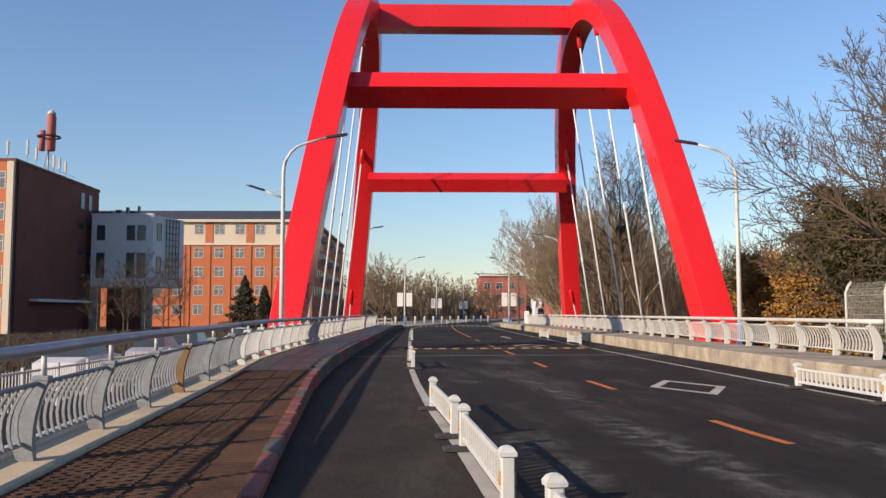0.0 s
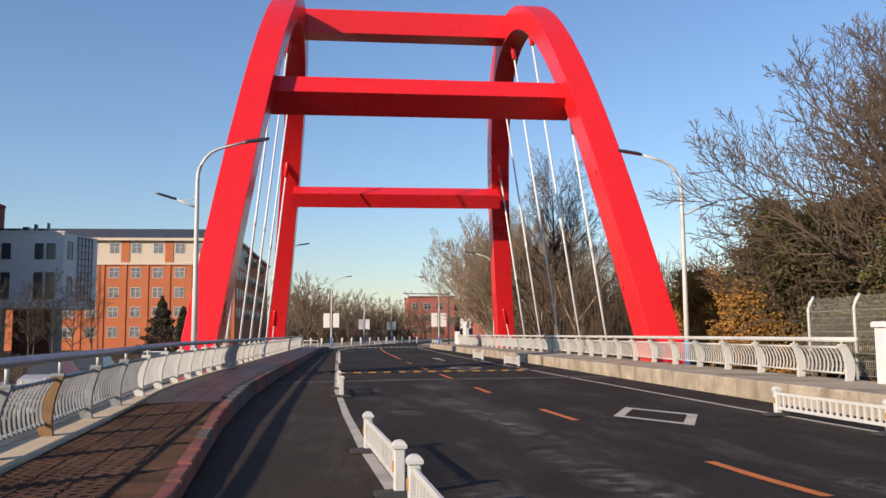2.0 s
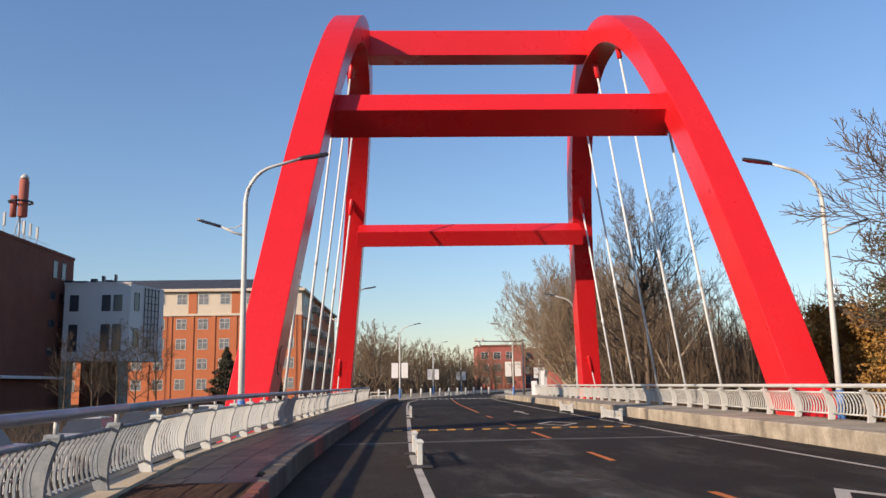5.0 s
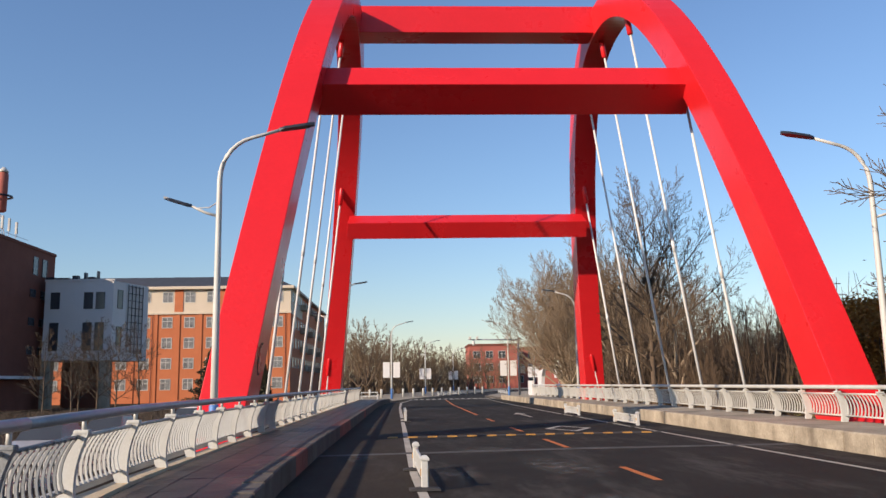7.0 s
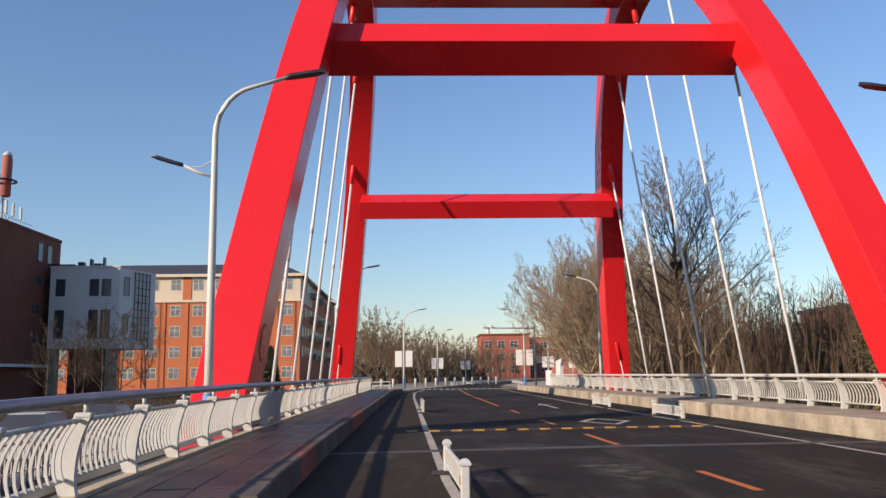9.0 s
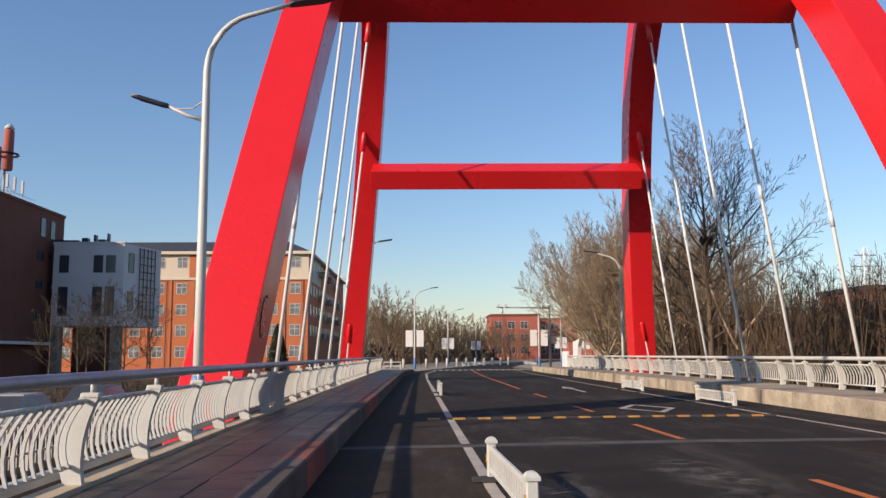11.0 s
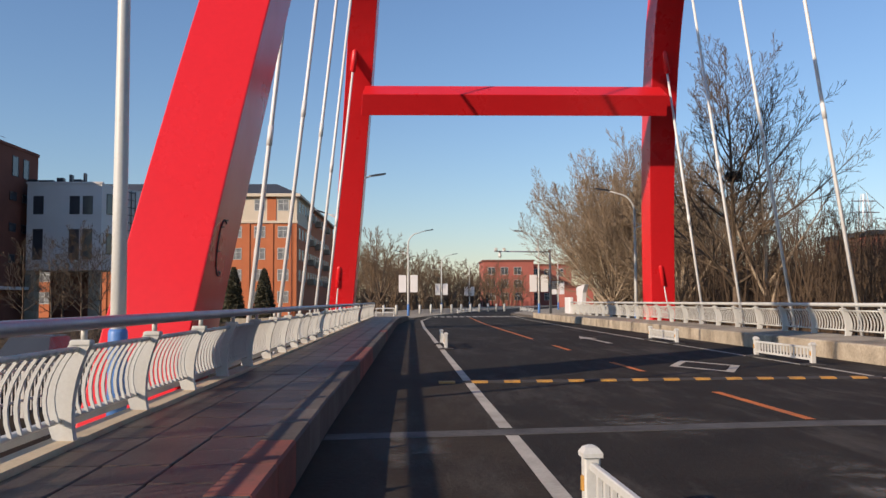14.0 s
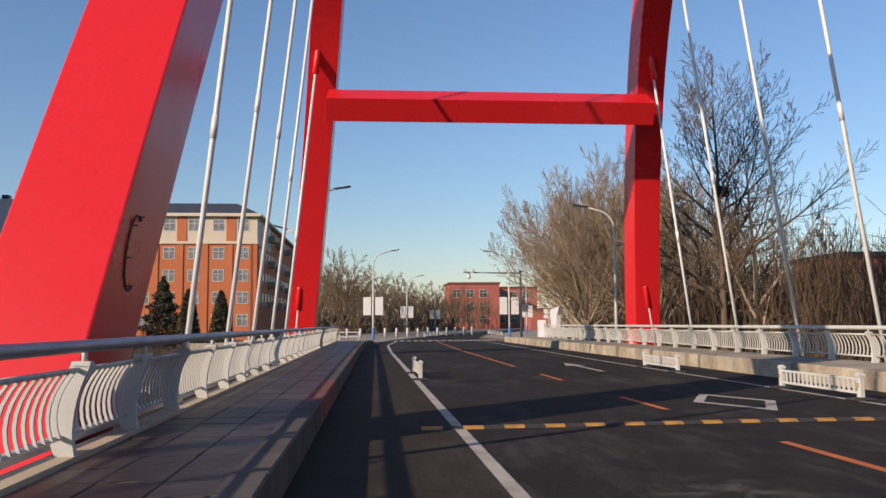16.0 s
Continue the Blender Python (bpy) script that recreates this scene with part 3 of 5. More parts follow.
def railing(name, label, line, base, toward, y0, y1, step, hand_z, near, worn=0.0):
    """A railing along the bridge edge with posts, bowed bars, top and bottom rails and a round handrail on stubs."""
    r = thing(name, label, "railing")
    post = curved_bar(0.17, 0.075, 0.0, 0.80, toward, 8, 0.25).mesh("post", WHITE)
    post_grey = post.copy()
    post_grey.materials[0] = GREYPAINT
    post_rust = post.copy()
    post_rust.materials[0] = RUST
    cap = Shape().box(toward * 0.13 - 0.095, -0.05, 0.785, toward * 0.13 + 0.085, 0.05, 0.825, 0.012).mesh("cap", WHITE)
    cap_grey = cap.copy()
    cap_grey.materials[0] = GREYPAINT
    stubs = {}
    bar = curved_bar(0.030, 0.024, 0.17, 0.755, toward, 6).mesh("bar", WHITE)
    bar_grey = bar.copy()
    bar_grey.materials[0] = GREYPAINT
    count = int(round((y1 - y0) / step))
    rest = Shape()
    made = 0
    top_o, low_o = toward * rail_profile(0.94), toward * rail_profile(0.2)
    for i in range(count + 1):
        y = y0 + i * step
        x, z = line(y), base(y)
        old = y < worn
        here = pose(x, y, z)
        part("post", post_rust if old and i == 6 else post_grey if old else post, None, r, "bowed flat post" if not old else "bowed post with chipped grey paint", at=here)
        part("post_cap", cap_grey if old else cap, None, r, at=here)
        top = round(hand_z(y), 2)
        if top not in stubs:
            stubs[top] = Shape().tube([(toward * 0.14, 0, 0.82), (toward * 0.14, 0, top - 0.03)], 0.028, 8).mesh("stub", WHITE, True)
        part("stub", stubs[top], None, r, at=here)
        if i == count:
            break
        for j in range(11):
            yy = y + (j + 1) * step / 12
            xx, zz = line(yy), base(yy)
            if near[0] <= yy <= near[1] and made < 300:
                made += 1
                part("bar", bar_grey if old else bar, None, r, at=pose(xx, yy, zz))
            else:
                rest.loft([[(xx + toward * rail_profile(h) + a * 0.015, yy + b * 0.012, zz + 0.17 + 0.585 * h) for a, b in ((-1, -1), (1, -1), (1, 1), (-1, 1))] for h in (0, 0.33, 0.67, 1)])
        for nm, o, h in (("top_rail", top_o, 0.75), ("bottom_rail", low_o, 0.165)):
            ya, yb = y + 0.05, y + step - 0.05
            part(nm, Shape().tube([(line(ya) + o, ya, base(ya) + h), (line(yb) + o, yb, base(yb) + h)], 0.024, 8), GREYPAINT if old else WHITE, r, smooth=True)
    if rest.v:
        tagged(part("far_bar", rest, WHITE, r, "bowed bars too far off to count"), kind="stuff")
    n = int((y1 - y0) / 2)
    pts = [(line(y) + toward * 0.14, y, base(y) + hand_z(y)) for y in np.linspace(y0 - 0.6, y1 + 0.1, n)]
    cut = [p for p in pts if p[1] < worn + 1.5]
    if len(cut) > 1:
        part("handrail", Shape().tube(cut, 0.062, 14), STEEL, r, "thick grey metal tube handrail", True)
        pts = pts[len(cut) - 1:]
    part("handrail", Shape().tube(pts, 0.058, 14), STEEL if toward > 0 else WHITE, r, "round tube handrail", True)
    return r


tagged(part("skirting", strip(Shape(), lambda y: rl(y) - 0.34, lambda y: rl(y) - 0.26, 7.0, 84, lambda y: walk_l(y) + 0.14, 1.0, 0.099), WHITE), "low white board along the outer ledge", "skirting", kind="structure")
railing("railing", "white bowed-bar bridge railing with a grey tube handrail", rl, lambda y: walk_l(y) + 0.04, 1, 3.6, 83.6, 1.9512, lambda y: bend(((0, 1.10), (12, 1.08), (19, 0.99), (24, 0.96)), y), (6, 60), 19.5)
railing("railing", "white bowed-bar bridge railing with a white tube handrail", rr_, lambda y: WALK_R, -1, 21.2, 88.3, 2.0969, lambda y: 0.93, (21, 88))
# stone pier where the right railing starts, and the white end stones
pier = thing("rail_pier", "square white concrete pier at the end of the railing", "pier")
part("shaft", Shape().box(11.98, 19.9, WALK_R, 12.36, 20.3, 1.62, 0.03), PLASTER, pier)
part("cap", Shape().box(11.93, 19.85, 1.62, 12.41, 20.35, 1.74, 0.03), PLASTER, pier)
E3 = thing("end_stone", "white carved stone block at the railing end", "stone block")
part("block", Shape().box(12.0, 89.2, 0.14, 12.3, 91.4, 1.75, 0.05), PLASTER, E3)
part("wing", Shape().loft([[(xx, y, z) for y, z in ((88.9, 1.2), (86.9, 1.2), (86.6, 2.1), (85.8, 2.75), (88.9, 2.55))] for xx in (12.55, 12.85)]), PLASTER, E3, "flared white stone wing")
part("plinth", Shape().box(12.45, 85.9, 0.0, 12.95, 89.1, 1.2, 0.04), PLASTER, E3)
for i in range(2):
    hb = thing("hurdle", "low white metal hurdle at the pavement end", "barrier", "hurdles")
    yh = 85.4 + i * 1.7
    part("frame", Shape().tube([(-3.6, yh, 0.33), (-3.6, yh, 0.95), (-2.2, yh, 0.95), (-2.2, yh, 0.33)], 0.04, 8), WHITE, hb)
    part("bar", Shape().tube([(-3.6, yh, 0.62), (-2.2, yh, 0.62)], 0.03, 8), WHITE, hb)


# ---- low road barriers ----
def road_barrier():
    b = thing("road_barrier", "low white slatted traffic barrier with yellow reflectors on the road", "barrier", "road barriers")
    L = 3.05
    for e in (0, L):
        p = part("post", Shape().box(-0.055, e - 0.055, 0.03, 0.055, e + 0.055, 0.46, 0.012), WHITE, b)
        part("cap", Shape().loft([[(a * k, e + c * k, z) for a, c in ((-1, -1), (1, -1), (1, 1), (-1, 1))] for k, z in ((0.07, 0.455), (0.07, 0.485), (0.045, 0.52), (0.015, 0.535))]), WHITE, p, "pyramid post cap")
        part("base", Shape().loft([[(a * k, e + c * k * 0.6, z) for a, c in ((-1, -1), (1, -1), (1, 1), (-1, 1))] for k, z in ((0.24, 0.008), (0.23, 0.035), (0.08, 0.06))]), BLACK, p, "flat black rubber foot")
        part("reflector", Shape().box(-0.068, e - 0.03, 0.23, 0.068, e + 0.03, 0.33, 0.006), YELLOW, p, "yellow reflector")
    for z in (0.14, 0.40):
        part("rail", Shape().box(-0.022, 0.05, z - 0.025, 0.022, L - 0.05, z + 0.025, 0.008), WHITE, b)
    m = Shape().box(-0.014, -0.028, 0.163, 0.014, 0.028, 0.378).mesh("slat", WHITE)
    for i in range(16):
        part("slat", m, None, b, at=pose(0, 0.22 + i * (L - 0.44) / 15, 0))
    return b


first = road_barrier()
spots = [(7.72, ll, 0.02), (11.75, ll, 0.02), (24.6, ll, 0.05), (48.0, ll, 0.12), (3.55, ll, 0.1), (15.2, lr, -0.10), (40.7, lr, 0.1), (50.2, lr, 0.1)]
for i, (y, f, o) in enumerate(spots):
    a = math.degrees(math.atan2(f(y + 3.05) - f(y), 3.05))
    m = pose(f(y) + o, y, 0.008, 0, 0, -a)
    if i == 0:
        first.matrix_basis = m
    else:
        copy_thing(first, m)


# ---- street lamps ----
def street_lamp(x, y, side, tall=8.3, boards=False, z=0.0, lower=True):
    """side: +1 reaches its arm towards +x."""
    L = thing("street_lamp", ("white street lamp with curved arm, blue base and two boards" if boards else "white painted steel street lamp with curved arm and blue base") + (""), "street lamp", "street lamps", pose(x, y, z))
    pts = [(0, 0, -0.4), (0, 0, 3), (0, 0, tall - 1.4)]
    rad = [0.105, 0.09, 0.07]
    for k in range(1, 8):
        a = k / 7 * radians(78)
        pts.append((side * 1.0 * (1 - math.cos(a)), 0, tall - 1.4 + 1.15 * math.sin(a)))
        rad.append(0.068 - 0.003 * k)
    pts.append((side * 1.55, 0, tall - 0.06))
    rad.append(0.042)
    part("pole", Shape().tube(pts, rad, 12), WHITE, L, "white tapering pole and arm", True)
    part("sleeve", Shape().tube([(0, 0, -0.5), (0, 0, 1.15), (0, 0, 1.2)], [0.125, 0.12, 0.108], 12), BLUE, L, "blue painted base", True)
    h = [(1.5, 0.05, 0.0), (1.65, 0.13, 0.04), (2.2, 0.15, 0.12), (2.42, 0.06, 0.16)]
    part("lamp_head", Shape().loft([[(side * a, -w, tall - 0.10 + e), (side * a, w, tall - 0.10 + e), (side * a, w * 0.7, tall - 0.02 + e), (side * a, -w * 0.7, tall - 0.02 + e)] for a, w, e in h]), LAMPHEAD, L, "dark flat lamp head")
    if lower:
        arm = part("lower_arm", Shape().tube([(0, 0, tall - 2.35), (-side * 0.35, 0, tall - 2.25), (-side * 0.75, 0, tall - 2.05)], [0.04, 0.035, 0.03], 8), WHITE, L, "small white side arm", True)
        part("brace", Shape().tube([(0, 0, tall - 1.95), (-side * 0.25, 0, tall - 2.12), (-side * 0.6, 0, tall - 2.13)], 0.016, 6), WHITE, arm)
        hb = [(0.7, 0.05, 0.0), (0.8, 0.11, 0.02), (1.25, 0.12, 0.16), (1.4, 0.05, 0.21)]
        part("side_head", Shape().loft([[(-side * a, -w, tall - 2.1 + e), (-side * a, w, tall - 2.1 + e), (-side * a, w * 0.7, tall - 2.03 + e), (-side * a, -w * 0.7, tall - 2.03 + e)] for a, w, e in hb]), LAMPHEAD, arm, "dark flat side lamp")
    if boards:
        for sx in (-1, 1):
            part("board", Shape().box(sx * 0.55 - 0.36, -0.03, 2.35, sx * 0.55 + 0.36, 0.03, 4.0, 0.01), BOARD, L, "blank white advertising board")
        for zz in (2.5, 3.85):
            part("bracket", Shape().tube([(-0.9, 0, zz), (0.9, 0, zz)], 0.02, 6), STEEL, L)
    return L


street_lamp(-4.42, 32.5, 1)
street_lamp(13.3, 33.4, -1)
street_lamp(-4.6, 66.5, 1)
street_lamp(12.95, 72.5, -1)
for x, y, sd in ((-1.2, 102, 1), (3.4, 143, 1), (9.5, 173, 1), (11.6, 103, -1), (20.5, 143, -1), (30, 173, -1)):
    street_lamp(x, y, sd, boards=True)

gan = thing("camera_gantry", "grey traffic camera pole with a long level arm", "traffic pole")
part("pole", Shape().tube([(12.9, 104, -0.5), (12.9, 104, 6.6)], [0.13, 0.10], 12), STEEL, gan, smooth=True)
part("arm", Shape().tube([(12.9, 104, 6.3), (7.3, 104, 6.4)], [0.09, 0.06], 10), STEEL, gan, smooth=True)
for x in (7.5, 8.3, 11.6):
    part("camera_box", Shape().box(x - 0.13, 103.6, 6.45, x + 0.13, 104.1, 6.72, 0.02), WHITE, gan, "white camera housing")
part("sensor", Shape().tube([(7.9, 104, 6.35), (7.9, 104, 5.9), (7.9, 104, 5.75)], [0.1, 0.18, 0.08], 10), WHITE, gan, "white drop-shaped sensor")
part("cabinet", Shape().box(13.05, 103.8, 2.6, 13.55, 104.1, 3.4, 0.02), WHITE, gan, "small white box on the pole")

# ---- wire fence beyond the right pavement ----
fence = thing("wire_fence", "galvanised wire mesh fence with bent white posts", "fence")
for i in range(8):
    y = 23.9 - i * 1.97
    part("post", Shape().tube([(12.62, y, 0.2), (12.62, y, 2.12), (12.66, y, 2.25), (12.78, y, 2.42)], 0.04, 8), WHITE, fence, smooth=True)
    if i < 7:
        w = Shape()
        for k in range(26):
            yy = y - 0.04 - k * 1.89 / 25
            w.tube([(12.62, yy, 0.5), (12.62, yy, 2.1), (12.76, yy, 2.38)], 0.0035, 3, False)
        for k in range(11):
            z = 0.5 + k * 0.17
            x = 12.62 if z < 2.12 else 12.62 + (z - 2.12) * 0.5
            w.tube([(x, y - 0.04, z), (x, y - 1.93, z)], 0.005 if k % 3 else 0.009, 3, False)
        part("mesh_panel", w, GALV, fence, "welded wire mesh panel")
# ---- buildings ----
def loop_frame(w, h, t, y0, y1):
    """One picture-frame moulding round an opening w by h, t wide."""
    s = Shape()
    for y in (y0, y1):
        s.v += [(-w / 2 - t, y, -t), (w / 2 + t, y, -t), (w / 2 + t, y, h + t), (-w / 2 - t, y, h + t), (-w / 2, y, 0), (w / 2, y, 0), (w / 2, y, h), (-w / 2, y, h)]
    for k in range(4):
        n = (k + 1) % 4
        s.f += [(k, n, 4 + n, 4 + k), (8 + n, 8 + k, 12 + k, 12 + n), (n, k, 8 + k, 8 + n), (4 + k, 4 + n, 12 + n, 12 + k)]
    return s


def cross_bar(w, h, y0, y1):
    """An upright and a transom in one cross-shaped piece."""
    b, z = 0.04, h * 0.62
    o = [(-b, 0), (b, 0), (b, z), (w / 2, z), (w / 2, z + 0.07), (b, z + 0.07), (b, h), (-b, h), (-b, z + 0.07), (-w / 2, z + 0.07), (-w / 2, z), (-b, z)]
    return Shape().loft([[(x, y, q) for x, q in o] for y in (y0, y1)])


def windows(b, name, w, h, places, turn, frame_mat=WHITE, bars=True, glass=GLASS):
    """Windows set in a wall: places are the lower middle points; turn: degrees the wall faces away from -y."""
    fm = loop_frame(w, h, 0.09, -0.07, 0.03).mesh("frame", frame_mat)
    pm = Shape().box(-w / 2, -0.035, 0, w / 2, 0.06, h).mesh("pane", glass)
    cm = cross_bar(w, h, -0.055, 0.02).mesh("cross_bar", frame_mat)
    for p in places:
        o = part(name, fm, None, b, at=pose(*p, 0, 0, turn))
        part("pane", pm, None, o, "dark glass pane")
        if bars:
            part("cross_bar", cm, None, o)


GZ = -0.9
# orange brick dormitory with a slate roof
bk = thing("brick_building", "orange brick block with cream top storey and dark slate roof", "building")
X0, X1, Y0, Y1, EAVE, STR = -78.0, -20.0, 160.0, 222.0, 19.4, 14.5
SILLS = (16.65, 12.15, 8.55, 5.0, 1.4)
part("wall", Shape().box(X0, Y0, GZ, X1, Y0 + 17, STR), BRICK, bk, "orange brick wall")
part("wall", Shape().box(X1 - 17, Y0 + 17, GZ, X1, Y1, STR), BRICK, bk, "brick side wing")
part("upper_wall", Shape().box(X0, Y0, STR, X1, Y0 + 17, EAVE - 0.5), CREAM, bk, "cream rendered top storey")
part("upper_wall", Shape().box(X1 - 17, Y0 + 17, STR, X1, Y1, EAVE - 0.5), BRICK, bk)
part("cornice", Shape().box(X0 - 0.7, Y0 - 0.7, EAVE - 0.5, X1 + 0.7, Y0 + 17.5, EAVE, 0.1), CREAM, bk, "white projecting cornice")
part("cornice", Shape().box(X1 - 17.5, Y0 + 17.5, EAVE - 0.5, X1 + 0.7, Y1 + 0.5, EAVE - 0.05, 0.1), CREAM, bk)
part("string_course", Shape().box(X0 - 0.15, Y0 - 0.25, STR, X1 + 0.2, Y0, STR + 0.4, 0.05), CREAM, bk, "cream string course")
part("roof", Shape().loft([[(X0, Y0 - 0.3, EAVE), (X1 + 0.3, Y0 - 0.3, EAVE), (X1 + 0.3, Y0 + 17, EAVE), (X0, Y0 + 17, EAVE)], [(X0, Y0 + 4, EAVE + 2.2), (X1 - 4, Y0 + 4, EAVE + 2.2), (X1 - 4, Y0 + 12, EAVE + 2.2), (X0, Y0 + 12, EAVE + 2.2)]]), SLATE, bk, "dark slate hipped roof")
part("roof", Shape().loft([[(X1 - 16.6, Y0 + 17, EAVE), (X1, Y0 + 17, EAVE), (X1, Y1, EAVE), (X1 - 16.6, Y1, EAVE)], [(X1 - 12, Y0 + 17, EAVE + 2.0), (X1 - 5, Y0 + 17, EAVE + 2.0), (X1 - 5, Y1 - 5, EAVE + 2.0), (X1 - 12, Y1 - 5, EAVE + 2.0)]]), SLATE, bk)
for k in range(14):
    x = X1 - 0.3 - k * 3.87
    part("pilaster", Shape().box(x - 0.3, Y0 - 0.14, GZ, x + 0.3, Y0, STR - 0.003), BRICK, bk)
for k in range(1, 14, 2):
    x = X1 - 0.3 - k * 3.87
    part("pier", Shape().box(x - 0.75, Y0 - 0.1, STR + 0.41, x + 0.75, Y0, EAVE - 0.503), BRICK, bk, "orange brick pier")
for k in (0, 6, 9):
    x = X1 - 0.85 - k * 3.87
    part("downpipe", Shape().tube([(x, Y0 - 0.22, GZ), (x, Y0 - 0.22, STR)], 0.09, 6), BRICKDK, bk, "brown downpipe")
front = [(X1 - 2.25 - i * 3.87, Y0 + 0.02, z) for i in range(14) for z in SILLS]
windows(bk, "window", 1.65, 1.75, front, 0, glass=CURTAIN)
side = [(X1 - 0.02, Y0 + 3.4 + i * 3.9, z) for i in range(13) for z in SILLS[:4]]
windows(bk, "window", 1.6, 1.7, side, 90)
for i in (3, 6, 10):
    for z in SILLS[:4]:
        part("balcony", Shape().box(X1, Y0 + 1.9 + i * 3.9, z - 0.5, X1 + 1.2, Y0 + 5.1 + i * 3.9, z + 0.55, 0.05), CONC, bk, "grey concrete balcony")

# white annexe on columns
wb = thing("white_building", "white rendered annexe raised on dark columns", "building")
A, B = Vector((-39.2, 125.5)), Vector((-36.9, 133.3))
WX0, WY, WZ0, WZ1 = -48.3, 125.5, 5.5, 16.2
part("wall", Shape().loft([[(WX0, WY, z), (A.x, A.y, z), (B.x, B.y, z), (WX0, B.y, z)] for z in (WZ0, WZ1)]), PLASTER, wb, "white rendered wall")
part("parapet", Shape().loft([[(WX0 - 0.1, WY - 0.12, z), (A.x + 0.1, A.y - 0.12, z), (A.x + 0.1, A.y + 0.4, z), (WX0 - 0.1, WY + 0.4, z)] for z in (WZ1, WZ1 + 0.25)]), PLASTER, wb)
for x in (-47.8, -40.1):
    part("column", Shape().box(x - 0.65, WY + 0.15, GZ, x + 0.65, WY + 1.4, WZ0, 0.08), CONC, wb, "square grey concrete column")
part("back_wall", Shape().box(WX0, 132.4, GZ, -43.0, 133.2, WZ0 - 0.003), BRICKDK, wb, "dark brick wall under the raised storeys")
for x, w, h in ((-48.3, 1.2, 0.5), (-46.6, 1.8, 0.4), (-44.9, 0.8, 0.7), (-43.6, 0.3, 1.1), (-42.7, 0.9, 0.5), (-41.9, 0.2, 1.3)):
    part("roof_unit", Shape().box(x - w / 2, WY + 1.2, WZ1, x + w / 2, WY + 2.0, WZ1 + 0.25 + h, 0.04), LAMPHEAD, wb, "small dark roof unit")
windows(wb, "window", 1.05, 2.1, [(-46.9, WY + 0.02, 12.5), (-42.5, WY + 0.02, 12.5), (-40.9, WY + 0.02, 12.5)], 0, LAMPHEAD, False)
windows(wb, "tall_window", 1.05, 3.6, [(-46.9, WY + 0.02, 6.9), (-42.5, WY + 0.02, 6.9), (-40.9, WY + 0.02, 6.9)], 0, LAMPHEAD, False)
d2 = (B - A).normalized()
ang = math.degrees(math.atan2(d2.y, d2.x))
wp = A + d2 * 1.5
windows(wb, "window", 1.0, 2.4, [(wp.x, wp.y, 12.6), (wp.x, wp.y, 7.6)], ang, LAMPHEAD, False)
gr = Shape()
gn = Vector((d2.y, -d2.x))
for k in range(5):
    p = A + d2 * (3.2 + k * 0.85) + gn * 0.15
    gr.box(p.x - 0.05, p.y - 0.06, 6.6, p.x + 0.05, p.y + 0.06, 16.0)
for k in range(10):
    pa, pb = A + d2 * 3.1 + gn * 0.15, A + d2 * 6.7 + gn * 0.15
    z = 6.8 + k * 1.0
    gr.tube([(pa.x, pa.y, z), (pb.x, pb.y, z)], 0.05, 4)
part("grille", gr, LAMPHEAD, wb, "dark metal facade grille")

# dark brown block with the antenna mast
BXL = -62.0
bb = thing("brown_building", "dark brown brick block with flat roof", "building")
BX, BY0, BY1, BZ = -49.2, 103.9, 130.3, 20.3
# side faces off the sun: part of its shade is in the brick colour
part("wall", Shape().box(BXL, BY0, GZ, BX, BY1, BZ), BRICKDK, bb, "brown brick wall, toned down for its shaded side")
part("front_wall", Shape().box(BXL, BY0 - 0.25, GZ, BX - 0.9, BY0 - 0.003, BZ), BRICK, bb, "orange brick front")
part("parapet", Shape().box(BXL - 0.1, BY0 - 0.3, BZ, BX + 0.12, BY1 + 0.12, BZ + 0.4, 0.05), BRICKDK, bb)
part("corner_pier", Shape().box(BX - 0.9, BY0 - 0.5, GZ, BX - 0.1, BY0 - 0.003, BZ), CREAM, bb, "pale corner pier")
part("downpipe", Shape().tube([(BX + 0.12, BY0 + 0.3, GZ), (BX + 0.12, BY0 + 0.3, BZ)], 0.09, 8), BLACK, bb, "dark downpipe")
windows(bb, "window", 1.3, 2.3, [(BX + 0.02, BY1 - d, 17.0) for d in (6.2, 3.4)], 90, LAMPHEAD, False)
windows(bb, "window", 1.5, 0.9, [(BX + 0.02, BY1 - d, z) for d in (6.6, 3.4) for z in (14.0, 10.2, 6.4)], 90, LAMPHEAD, False)
windows(bb, "window", 2.6, 2.0, [(-51.7 - k * 4.2, BY0 - 0.24, 17.0 - r * 3.9) for k in range(2) for r in range(5)], 0, glass=CURTAIN)
part("canopy", Shape().box(BX, BY0 + 4.5, 3.1, BX + 1.3, BY1 - 1.0, 3.45, 0.03), PLASTER, bb, "long pale canopy slab")
part("roof_rail", Shape().tube([(BX - 0.4, BY0 + 12, BZ + 1.0), (BX - 0.4, BY1 - 8, BZ + 1.0)], 0.03, 5), STEEL, bb, "thin roof guard rail")

mast = thing("antenna_mast", "red and white antenna drums on a lattice mast", "antenna", at=pose(-53.4, 121.8, BZ) @ Matrix.Scale(1.5, 4))
for k in range(3):
    a = k * 2.094
    part("leg", Shape().tube([(0.9 * math.cos(a), 0.9 * math.sin(a), 0), (0.15 * math.cos(a), 0.15 * math.sin(a), 3.0)], 0.05, 6), STEEL, mast)
    part("brace", Shape().tube([(0.65 * math.cos(a), 0.65 * math.sin(a), 1.0), (0.4 * math.cos(a + 2.094), 0.4 * math.sin(a + 2.094), 2.0)], 0.03, 5), STEEL, mast)
part("pole", Shape().tube([(0, 0, 0.02), (0, 0, 7.1)], 0.09, 8), STEEL, mast)
